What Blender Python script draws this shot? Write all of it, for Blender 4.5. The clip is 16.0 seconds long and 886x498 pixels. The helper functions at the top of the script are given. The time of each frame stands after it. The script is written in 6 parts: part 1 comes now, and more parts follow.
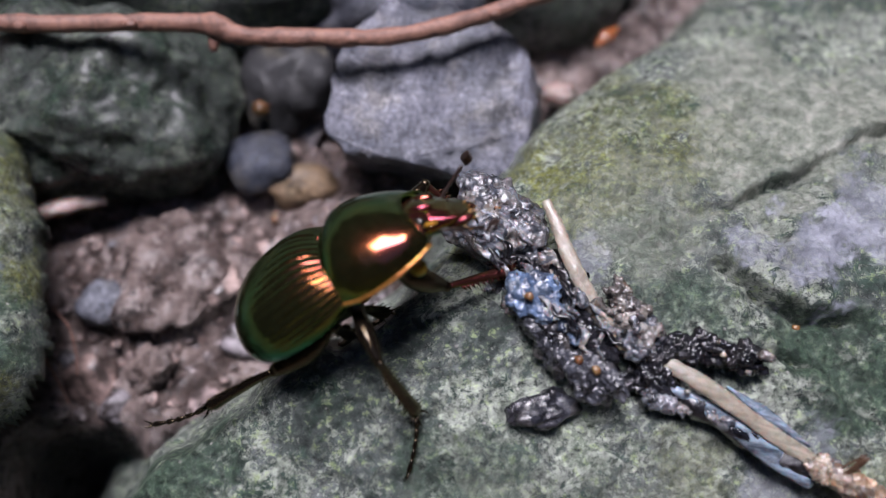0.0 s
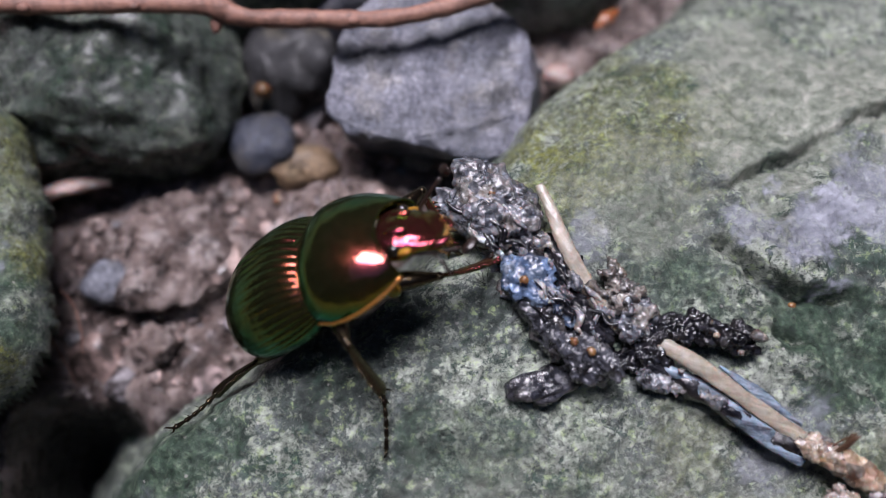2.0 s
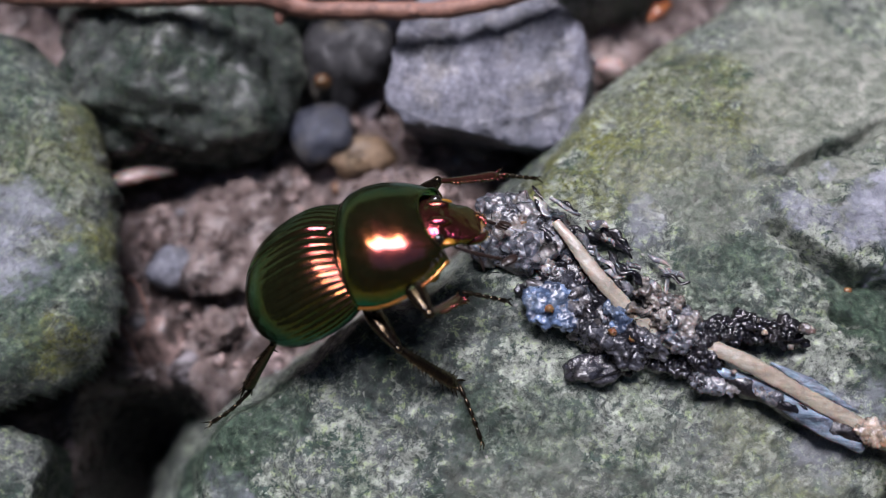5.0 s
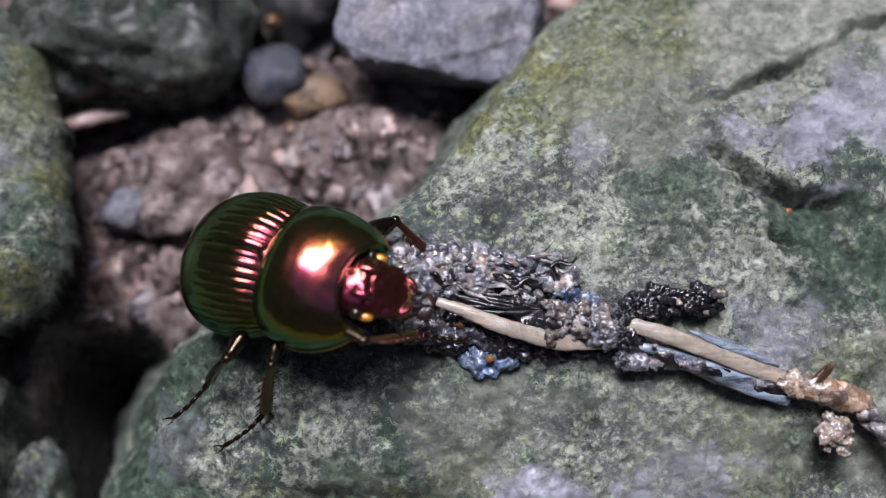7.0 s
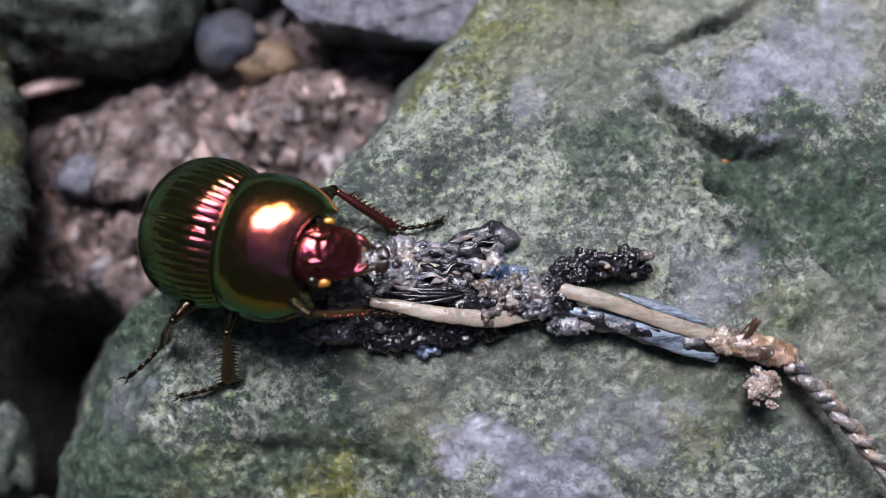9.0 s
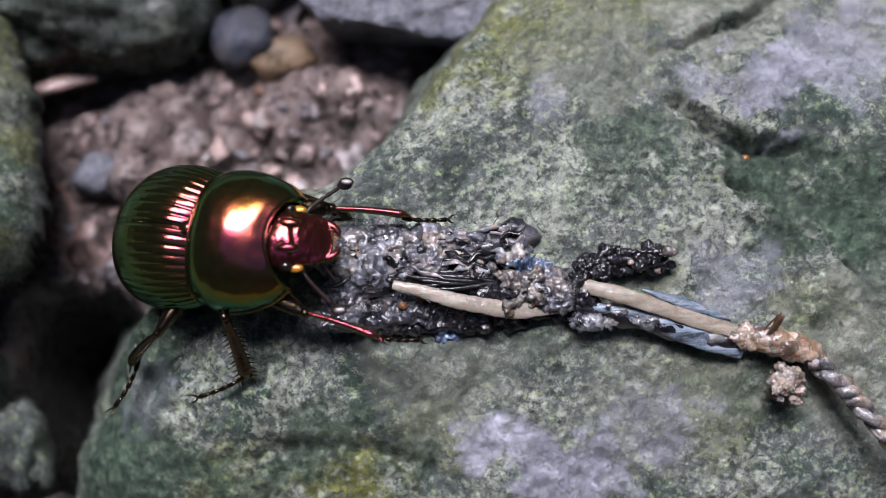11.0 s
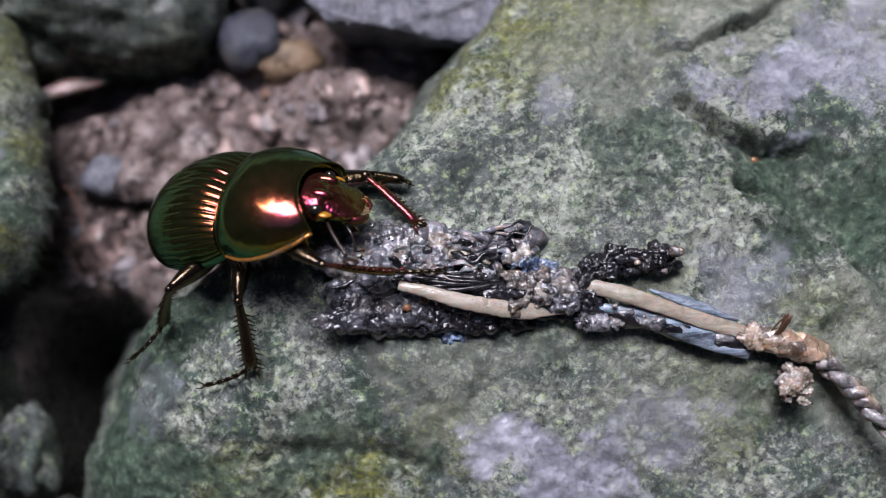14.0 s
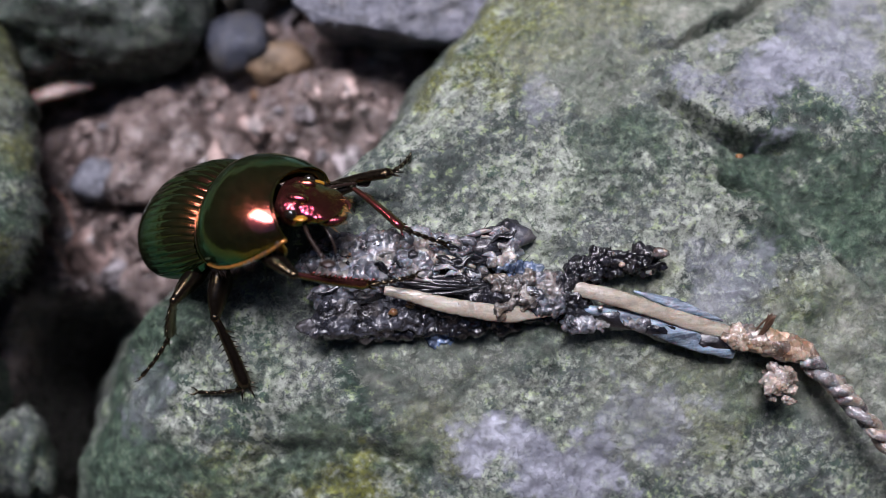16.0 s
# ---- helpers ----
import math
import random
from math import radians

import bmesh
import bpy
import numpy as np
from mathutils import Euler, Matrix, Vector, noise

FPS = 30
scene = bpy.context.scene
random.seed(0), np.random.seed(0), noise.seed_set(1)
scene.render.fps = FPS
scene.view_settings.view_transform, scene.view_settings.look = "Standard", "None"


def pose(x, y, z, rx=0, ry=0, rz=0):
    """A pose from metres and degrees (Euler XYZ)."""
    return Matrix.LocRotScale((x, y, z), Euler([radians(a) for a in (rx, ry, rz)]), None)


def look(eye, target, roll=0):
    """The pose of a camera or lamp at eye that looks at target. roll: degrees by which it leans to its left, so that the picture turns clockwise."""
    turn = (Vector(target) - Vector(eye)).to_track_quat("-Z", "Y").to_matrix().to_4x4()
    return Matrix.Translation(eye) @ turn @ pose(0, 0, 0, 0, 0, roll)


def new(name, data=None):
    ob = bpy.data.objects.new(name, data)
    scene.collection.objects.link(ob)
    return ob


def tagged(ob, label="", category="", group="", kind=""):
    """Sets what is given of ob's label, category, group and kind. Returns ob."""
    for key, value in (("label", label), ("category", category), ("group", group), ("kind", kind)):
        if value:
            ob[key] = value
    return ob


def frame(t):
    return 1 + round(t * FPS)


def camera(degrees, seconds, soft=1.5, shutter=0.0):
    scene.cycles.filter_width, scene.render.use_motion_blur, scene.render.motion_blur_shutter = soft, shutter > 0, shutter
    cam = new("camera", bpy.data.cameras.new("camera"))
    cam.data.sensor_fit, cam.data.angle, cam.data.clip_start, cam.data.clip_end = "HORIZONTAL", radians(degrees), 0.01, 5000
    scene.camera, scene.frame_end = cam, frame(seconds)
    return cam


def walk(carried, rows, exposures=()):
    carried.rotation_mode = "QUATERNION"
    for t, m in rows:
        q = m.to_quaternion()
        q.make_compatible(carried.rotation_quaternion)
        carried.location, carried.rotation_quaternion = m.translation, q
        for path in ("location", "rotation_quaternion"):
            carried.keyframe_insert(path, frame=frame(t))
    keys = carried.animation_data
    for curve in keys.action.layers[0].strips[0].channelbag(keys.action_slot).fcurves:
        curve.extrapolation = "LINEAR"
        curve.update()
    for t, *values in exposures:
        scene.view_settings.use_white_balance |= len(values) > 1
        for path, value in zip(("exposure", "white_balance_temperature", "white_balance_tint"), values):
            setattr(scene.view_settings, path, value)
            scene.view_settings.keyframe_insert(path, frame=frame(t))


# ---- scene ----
cam = camera(48.0, 16.0, soft=0.8)
cam.data.dof.use_dof = True
cam.data.dof.focus_distance = 0.0808
cam.data.dof.aperture_fstop = 15.0

PATH = [
    (0, (-0.00211, -0.02124, 0.07784), (0.00039, 0.00994, -0.00012), 5.16),
    (0.5, (-0.00246, -0.02197, 0.07740), (-0.00005, 0.00872, -0.00076), 5.20),
    (1, (-0.00216, -0.02216, 0.07784), (0.00038, 0.00843, -0.00035), 5.40),
    (1.5, (-0.00184, -0.02227, 0.07825), (0.00054, 0.00818, -0.00000), 5.14),
    (2, (-0.00204, -0.02226, 0.07854), (0.00035, 0.00791, 0.00018), 5.08),
    (2.5, (-0.00220, -0.02227, 0.07918), (0.00001, 0.00803, 0.00087), 4.77),
    (3, (-0.00323, -0.02256, 0.07940), (-0.00140, 0.00784, 0.00112), 4.20),
    (3.2, (-0.00409, -0.02279, 0.07964), (-0.00290, 0.00798, 0.00148), 3.10),
    (5.3, (-0.00403, -0.02533, 0.07954), (-0.00472, 0.00528, 0.00132), -0.11),
    (5.5, (-0.00329, -0.02580, 0.07928), (-0.00403, 0.00491, 0.00110), -0.24),
    (6, (-0.00224, -0.02663, 0.07865), (-0.00256, 0.00377, 0.00034), 0.21),
    (6.5, (-0.00158, -0.02787, 0.07857), (-0.00177, 0.00181, -0.00001), 0.08),
    (7, (0.00000, -0.02873, 0.07893), (-0.00000, -0.00000, -0.00000), -0.00),
    (7.5, (0.00060, -0.02962, 0.07923), (0.00051, -0.00124, 0.00017), -0.61),
    (8, (0.00255, -0.03087, 0.07944), (0.00260, -0.00284, 0.00026), -0.66),
    (8.5, (0.00350, -0.03133, 0.07944), (0.00395, -0.00348, 0.00019), 0.01),
    (9, (0.00427, -0.03150, 0.07961), (0.00476, -0.00414, 0.00020), -0.09),
    (11.5, (0.00241, -0.03091, 0.07961), (0.00241, -0.00421, -0.00003), -1.24),
    (12, (0.00216, -0.03097, 0.07934), (0.00161, -0.00400, -0.00021), -2.27),
    (12.5, (0.00200, -0.03067, 0.07966), (0.00152, -0.00379, 0.00008), -2.11),
    (13, (0.00194, -0.03097, 0.07982), (0.00144, -0.00405, 0.00025), -2.25),
    (13.5, (0.00250, -0.03109, 0.07961), (0.00195, -0.00399, 0.00011), -2.35),
    (14, (0.00295, -0.03107, 0.07935), (0.00247, -0.00399, -0.00017), -2.16),
    (14.5, (0.00306, -0.03059, 0.07959), (0.00269, -0.00394, -0.00007), -2.17),
    (15, (0.00340, -0.03118, 0.07951), (0.00301, -0.00436, -0.00009), -2.35),
    (15.5, (0.00362, -0.03102, 0.07987), (0.00339, -0.00437, 0.00021), -2.34),
    (16, (0.00359, -0.03102, 0.07996), (0.00347, -0.00424, 0.00034), -2.14),
]

walk(cam, [(t, look(eye, target, roll)) for t, eye, target, roll in PATH], exposures=[(0.0, 0.87, 6000, 23), (16.0, 0.87, 6000, 23)])

# ---- light: a dim forest sky with one wide bright opening ----
world = bpy.data.worlds.new("forest_sky")
scene.world = world
world.use_nodes = True
sky = world.node_tree.nodes.new("ShaderNodeTexSky")
sky.sky_type = "NISHITA"
sky.sun_disc = False
sky.sun_elevation = radians(67)
sky.sun_rotation = radians(-15)
world.node_tree.links.new(sky.outputs[0], world.node_tree.nodes["Background"].inputs[0])
world.node_tree.nodes["Background"].inputs[1].default_value = 0.05

sun = new("sun", bpy.data.lights.new("sun", "SUN"))
sun.data.energy = 5.0
sun.data.angle = radians(32)
sun.data.color = (1.0, 0.97, 0.93)
sun.matrix_world = look((-0.1, 0.38, 0.92), (0, 0, 0))

MM = 0.001

# ---- node helpers ----
class Shader:
    """A node material with short calls for the usual procedural pieces."""

    def __init__(self, name, roughness=0.6, metallic=0.0, specular=0.5):
        self.mat = bpy.data.materials.new(name)
        self.mat.use_nodes = True
        self.tree = self.mat.node_tree
        self.frays = {}
        self.out = self.tree.nodes["Principled BSDF"]
        self.set("Roughness", roughness)
        self.set("Metallic", metallic)
        self.set("Specular IOR Level", specular)
        self.coord = self.tree.nodes.new("ShaderNodeTexCoord").outputs["Object"]

    def set(self, key, value):
        socket = self.out.inputs[key]
        if isinstance(value, bpy.types.NodeSocket):
            self.tree.links.new(value, socket)
        elif isinstance(value, tuple):
            socket.default_value = (*value[:3], 1.0)
        else:
            socket.default_value = value
        return self

    def plug(self, value, socket):
        if isinstance(value, bpy.types.NodeSocket):
            self.tree.links.new(value, socket)
        elif isinstance(value, tuple) and len(value) == 3 and len(socket.default_value) == 4:
            socket.default_value = (*value, 1.0)
        else:
            socket.default_value = value

    def noise(self, size_mm, detail=4.0, rough=0.55, twist=0.0, vec=None):
        n = self.tree.nodes.new("ShaderNodeTexNoise")
        self.plug(self.coord if vec is None else vec, n.inputs["Vector"])
        n.inputs["Scale"].default_value = 1000.0 / size_mm
        n.inputs["Detail"].default_value = detail
        n.inputs["Roughness"].default_value = rough
        n.inputs["Distortion"].default_value = twist
        return n.outputs["Fac"]

    def cells(self, size_mm, feature="F1", out="Distance", vec=None):
        n = self.tree.nodes.new("ShaderNodeTexVoronoi")
        n.feature = feature
        self.plug(self.coord if vec is None else vec, n.inputs["Vector"])
        n.inputs["Scale"].default_value = 1000.0 / size_mm
        return n.outputs[out]

    def ramp(self, fac, *stops):
        if len(stops) == 2 and not isinstance(stops[0][1], tuple):
            n = self.tree.nodes.new("ShaderNodeMapRange")
            self.plug(fac, n.inputs["Value"])
            for key, value in zip(("From Min", "To Min", "From Max", "To Max"), (*stops[0], *stops[1])):
                n.inputs[key].default_value = value
            return n.outputs["Result"]
        n = self.tree.nodes.new("ShaderNodeValToRGB")
        self.plug(fac, n.inputs["Fac"])
        while len(n.color_ramp.elements) < len(stops):
            n.color_ramp.elements.new(0.5)
        for e, (at, c) in zip(n.color_ramp.elements, stops):
            e.position = at
            e.color = (*c, 1.0) if isinstance(c, tuple) else (c, c, c, 1.0)
        return n.outputs["Color"]

    def mix(self, fac, a, b, kind="MIX"):
        n = self.tree.nodes.new("ShaderNodeMix")
        n.data_type, n.blend_type = "RGBA", kind
        self.plug(fac, n.inputs[0])
        self.plug(a, n.inputs[6])
        self.plug(b, n.inputs[7])
        return n.outputs[2]

    def math(self, kind, a, b=0.0):
        n = self.tree.nodes.new("ShaderNodeMath")
        n.operation = kind
        self.plug(a, n.inputs[0])
        self.plug(b, n.inputs[1])
        return n.outputs[0]

    def frayed(self, grain):
        """Shared noise about 0 that frays the edges of patches."""
        if grain not in self.frays:
            self.frays[grain] = self.math("SUBTRACT", self.noise(grain, 5, 0.65), 0.5)
        return self.frays[grain]

    def spot(self, x, y, z, radius, ragged=0.6, grain=4.0):
        """1 inside a ragged patch round a place in millimetres, 0 outside."""
        d = self.tree.nodes.new("ShaderNodeVectorMath")
        d.operation = "DISTANCE"
        self.plug(self.coord, d.inputs[0])
        d.inputs[1].default_value = (x * MM, y * MM, z * MM)
        far = self.math("MULTIPLY", d.outputs["Value"], 1000.0 / radius)
        far = self.math("ADD", far, self.math("MULTIPLY", self.frayed(grain), 4 * ragged))
        return self.ramp(far, (0.7, 1.0), (1.15, 0.0))

    def random(self):
        return self.tree.nodes.new("ShaderNodeObjectInfo").outputs["Random"]

    def bump(self, height, depth_mm, strength=1.0):
        n = self.tree.nodes.new("ShaderNodeBump")
        n.inputs["Strength"].default_value = strength
        n.inputs["Distance"].default_value = depth_mm * MM
        self.plug(height, n.inputs["Height"])
        if self.out.inputs["Normal"].is_linked:
            self.plug(self.out.inputs["Normal"].links[0].from_socket, n.inputs["Normal"])
        self.set("Normal", n.outputs["Normal"])
        return self


# ---- mesh helpers ----
def finish(bm, name, material, smooth=True):
    """A mesh of its own out of a bmesh in millimetres."""
    bmesh.ops.recalc_face_normals(bm, faces=bm.faces)
    bm.transform(Matrix.Scale(MM, 4))
    mesh = bpy.data.meshes.new(name)
    bm.to_mesh(mesh)
    bm.free()
    mesh.materials.append(material)
    if smooth:
        mesh.polygons.foreach_set("use_smooth", [True] * len(mesh.polygons))
    return mesh


def part(name, bm, material, parent=None, label="", smooth=True):
    """Links a bmesh as one mesh object under a thing or under a part."""
    ob = new(name, finish(bm, name, material, smooth) if isinstance(bm, bmesh.types.BMesh) else bm)
    if parent is not None:
        ob.parent = parent
    return tagged(ob, label)


def fbm(p, size, octaves=4, seed=0.0):
    """Fractal noise about 0 with features of the given size in millimetres."""
    return noise.fractal(Vector((p[0] / size + seed * 7.3, p[1] / size - seed * 3.1, p[2] / size + seed)), 1.0, 2.0, octaves)


def sheet(xs, ys, z, keep=None):
    """A mesh sheet over a grid of millimetres; keep: which vertices stay."""
    nx, ny = len(xs), len(ys)
    X, Y = np.meshgrid(xs, ys)
    verts = np.stack([X, Y, z], -1).reshape(-1, 3)
    i = np.arange(nx * ny).reshape(ny, nx)
    faces = np.stack([i[:-1, :-1], i[:-1, 1:], i[1:, 1:], i[1:, :-1]], -1).reshape(-1, 4)
    if keep is not None:
        faces = faces[keep.reshape(-1)[faces].all(1)]
        used = np.unique(faces)
        back = np.zeros(nx * ny, int)
        back[used] = np.arange(len(used))
        verts, faces = verts[used], back[faces]
    mesh = bpy.data.meshes.new("sheet")
    mesh.from_pydata((verts * MM).tolist(), [], faces.tolist())
    mesh.polygons.foreach_set("use_smooth", [True] * len(mesh.polygons))
    return mesh


def inside(X, Y, outline):
    """Signed distance to a closed outline, positive inside."""
    P = np.stack([X, Y], -1)
    best, wind = np.full(X.shape, 1e9), np.zeros(X.shape, bool)
    for (ax, ay), (bx, by) in zip(outline, outline[1:] + outline[:1]):
        e = np.array([bx - ax, by - ay])
        w = P - (ax, ay)
        k = np.clip((w @ e) / (e @ e), 0, 1)[..., None]
        best = np.minimum(best, np.linalg.norm(w - k * e, axis=-1))
        wind ^= ((ay > Y) != (by > Y)) & (X < (bx - ax) * (Y - ay) / (by - ay + 1e-9) + ax)
    return np.where(wind, best, -best)


def grid_noise(X, Y, size, octaves=4, seed=0.0):
    return np.array([fbm((x, y, 0), size, octaves, seed) for x, y in zip(X.ravel(), Y.ravel())]).reshape(X.shape)


def axis(lo, fine_lo, fine_hi, hi, step):
    left = fine_lo - np.geomspace(step * 2, fine_lo - lo, 24)[::-1]
    right = fine_hi + np.geomspace(step * 2, hi - fine_hi, 24)
    return np.concatenate([left, np.arange(fine_lo, fine_hi + step / 2, step), right])


def smooth_step(x, a, b):
    k = np.clip((x - a) / (b - a), 0, 1)
    return k * k * (3 - 2 * k)


def along(X, Y, points):
    """Distance from a line of points, and on which side (positive to its left)."""
    P = np.stack([X, Y], -1)
    best, side = np.full(X.shape, 1e9), np.zeros(X.shape)
    for (ax, ay), (bx, by) in zip(points, points[1:]):
        e = np.array([bx - ax, by - ay])
        w = P - (ax, ay)
        k = np.clip((w @ e) / (e @ e), 0, 1)[..., None]
        d = np.linalg.norm(w - k * e, axis=-1)
        s = np.sign(e[0] * w[..., 1] - e[1] * w[..., 0])
        side = np.where(d < best, s, side)
        best = np.minimum(best, d)
    return best, side


def hull_stone(name, corners, material, rough=0.35, size=4.0, bevel=1.2, cuts=5, seed=1.0):
    """An angular stone: the hull of a few corners (mm), its edges worn and its faces uneven."""
    bm = bmesh.new()
    for c in corners:
        bm.verts.new(c)
    bmesh.ops.convex_hull(bm, input=bm.verts)
    for v in [v for v in bm.verts if not v.link_faces]:
        bm.verts.remove(v)
    bmesh.ops.dissolve_limit(bm, angle_limit=radians(8), verts=bm.verts, edges=bm.edges)
    bmesh.ops.bevel(bm, geom=bm.edges[:], offset=bevel, segments=2, profile=0.6, affect="EDGES", clamp_overlap=True)
    bmesh.ops.triangulate(bm, faces=bm.faces)
    for _ in range(cuts):
        long_edges = [e for e in bm.edges if e.calc_length() > 1.3]
        if not long_edges:
            break
        bmesh.ops.subdivide_edges(bm, edges=long_edges, cuts=1)
        bmesh.ops.triangulate(bm, faces=[f for f in bm.faces if len(f.verts) > 3])
    bmesh.ops.smooth_vert(bm, verts=bm.verts, factor=0.5, use_axis_x=True, use_axis_y=True, use_axis_z=True)
    bm.normal_update()
    for v in bm.verts:
        v.co += v.normal * rough * (1.3 * fbm(v.co, size, 3, seed) + 0.5 * fbm(v.co, size / 5, 3, seed + 2))
    return part(name, bm, material)


def round_stone(name, centre, size, material, turn=(0, 0, 0), lump=0.25, seed=1.0, level=4, flat=1.0):
    """A worn pebble or boulder: a squarish ball, dented by noise."""
    bm = bmesh.new()
    bmesh.ops.create_icosphere(bm, subdivisions=level, radius=1.0)
    for v in bm.verts:
        d = v.co.normalized()
        n = (abs(d.x) ** 2.6 + abs(d.y) ** 2.6 + abs(d.z) ** 2.6) ** (-1 / 2.6)
        r = n * (1 + lump * fbm(d, 1.1, 2, seed) + 0.3 * lump * fbm(d, 0.35, 3, seed + 3))
        v.co = Vector((d.x * size[0], d.y * size[1], d.z * size[2])) * r
    bm.transform(pose(*centre, *turn))
    return part(name, bm, material)


def tube(bm, points, radii, sides=10, uneven=0.0, size=2.0, seed=0.0):
    """A tapered tube through points, closed at both ends, added to bm."""
    pts = [Vector(p) for p in points]
    rings, side = [], None
    for i, p in enumerate(pts):
        ahead = (pts[min(i + 1, len(pts) - 1)] - pts[max(i - 1, 0)]).normalized()
        if side is None:
            side = ahead.orthogonal().normalized()
        side = (side - ahead * side.dot(ahead)).normalized()
        up = ahead.cross(side)
        ring = []
        for k in range(sides):
            a = 2 * math.pi * k / sides
            q = p + (side * math.cos(a) + up * math.sin(a)) * radii[i]
            if uneven:
                q += (q - p) * uneven * fbm(q, size, 3, seed)
            ring.append(bm.verts.new(q))
        rings.append(ring)
    for a, b in zip(rings, rings[1:]):
        for k in range(sides):
            bm.faces.new((a[k], a[(k + 1) % sides], b[(k + 1) % sides], b[k]))
    bm.faces.new(rings[0][::-1])
    bm.faces.new(rings[-1])
    return bm


def spline(points, steps):
    """Points on a smooth curve (Catmull-Rom) through the given ones."""
    pts = [Vector(p) for p in points]
    pts = [2 * pts[0] - pts[1]] + pts + [2 * pts[-1] - pts[-2]]
    out = []
    for i in range(1, len(pts) - 2):
        a, b, c, d = pts[i - 1 : i + 3]
        for k in range(steps):
            t = k / steps
            out.append(0.5 * (2 * b + (c - a) * t + (2 * a - 5 * b + 4 * c - d) * t * t + (3 * b - 3 * c + d - a) * t**3))
    return out + [pts[-2]]


def fuse(bm, voxel, rough=0.0, size=0.8, seed=0.0):
    """Melts overlapping lumps into one skin, then roughens it."""
    mesh = bpy.data.meshes.new("lumps")
    bm.to_mesh(mesh)
    bm.free()
    ob = new("lumps", mesh)
    melt = ob.modifiers.new("melt", "REMESH")
    melt.mode, melt.voxel_size = "VOXEL", voxel
    bpy.context.view_layer.update()
    made = bpy.data.meshes.new_from_object(ob.evaluated_get(bpy.context.evaluated_depsgraph_get()))
    bpy.data.objects.remove(ob)
    out = bmesh.new()
    out.from_mesh(made)
    bpy.data.meshes.remove(made)
    for _ in range(2):
        bmesh.ops.smooth_vert(out, verts=out.verts, factor=0.5, use_axis_x=True, use_axis_y=True, use_axis_z=True)
    out.normal_update()
    for v in out.verts:
        v.co += v.normal * rough * (1.2 * fbm(v.co, size, 3, seed) + 0.4 * fbm(v.co, size / 2.5, 3, seed + 4))
    return out


def ball(bm, centre, size, segments=14):
    made = bmesh.ops.create_uvsphere(bm, u_segments=segments, v_segments=segments // 2 + 2, radius=1.0)["verts"]
    for v in made:
        v.co = Vector((centre[0] + v.co.x * size[0], centre[1] + v.co.y * size[1], centre[2] + v.co.z * size[2]))
    return bm

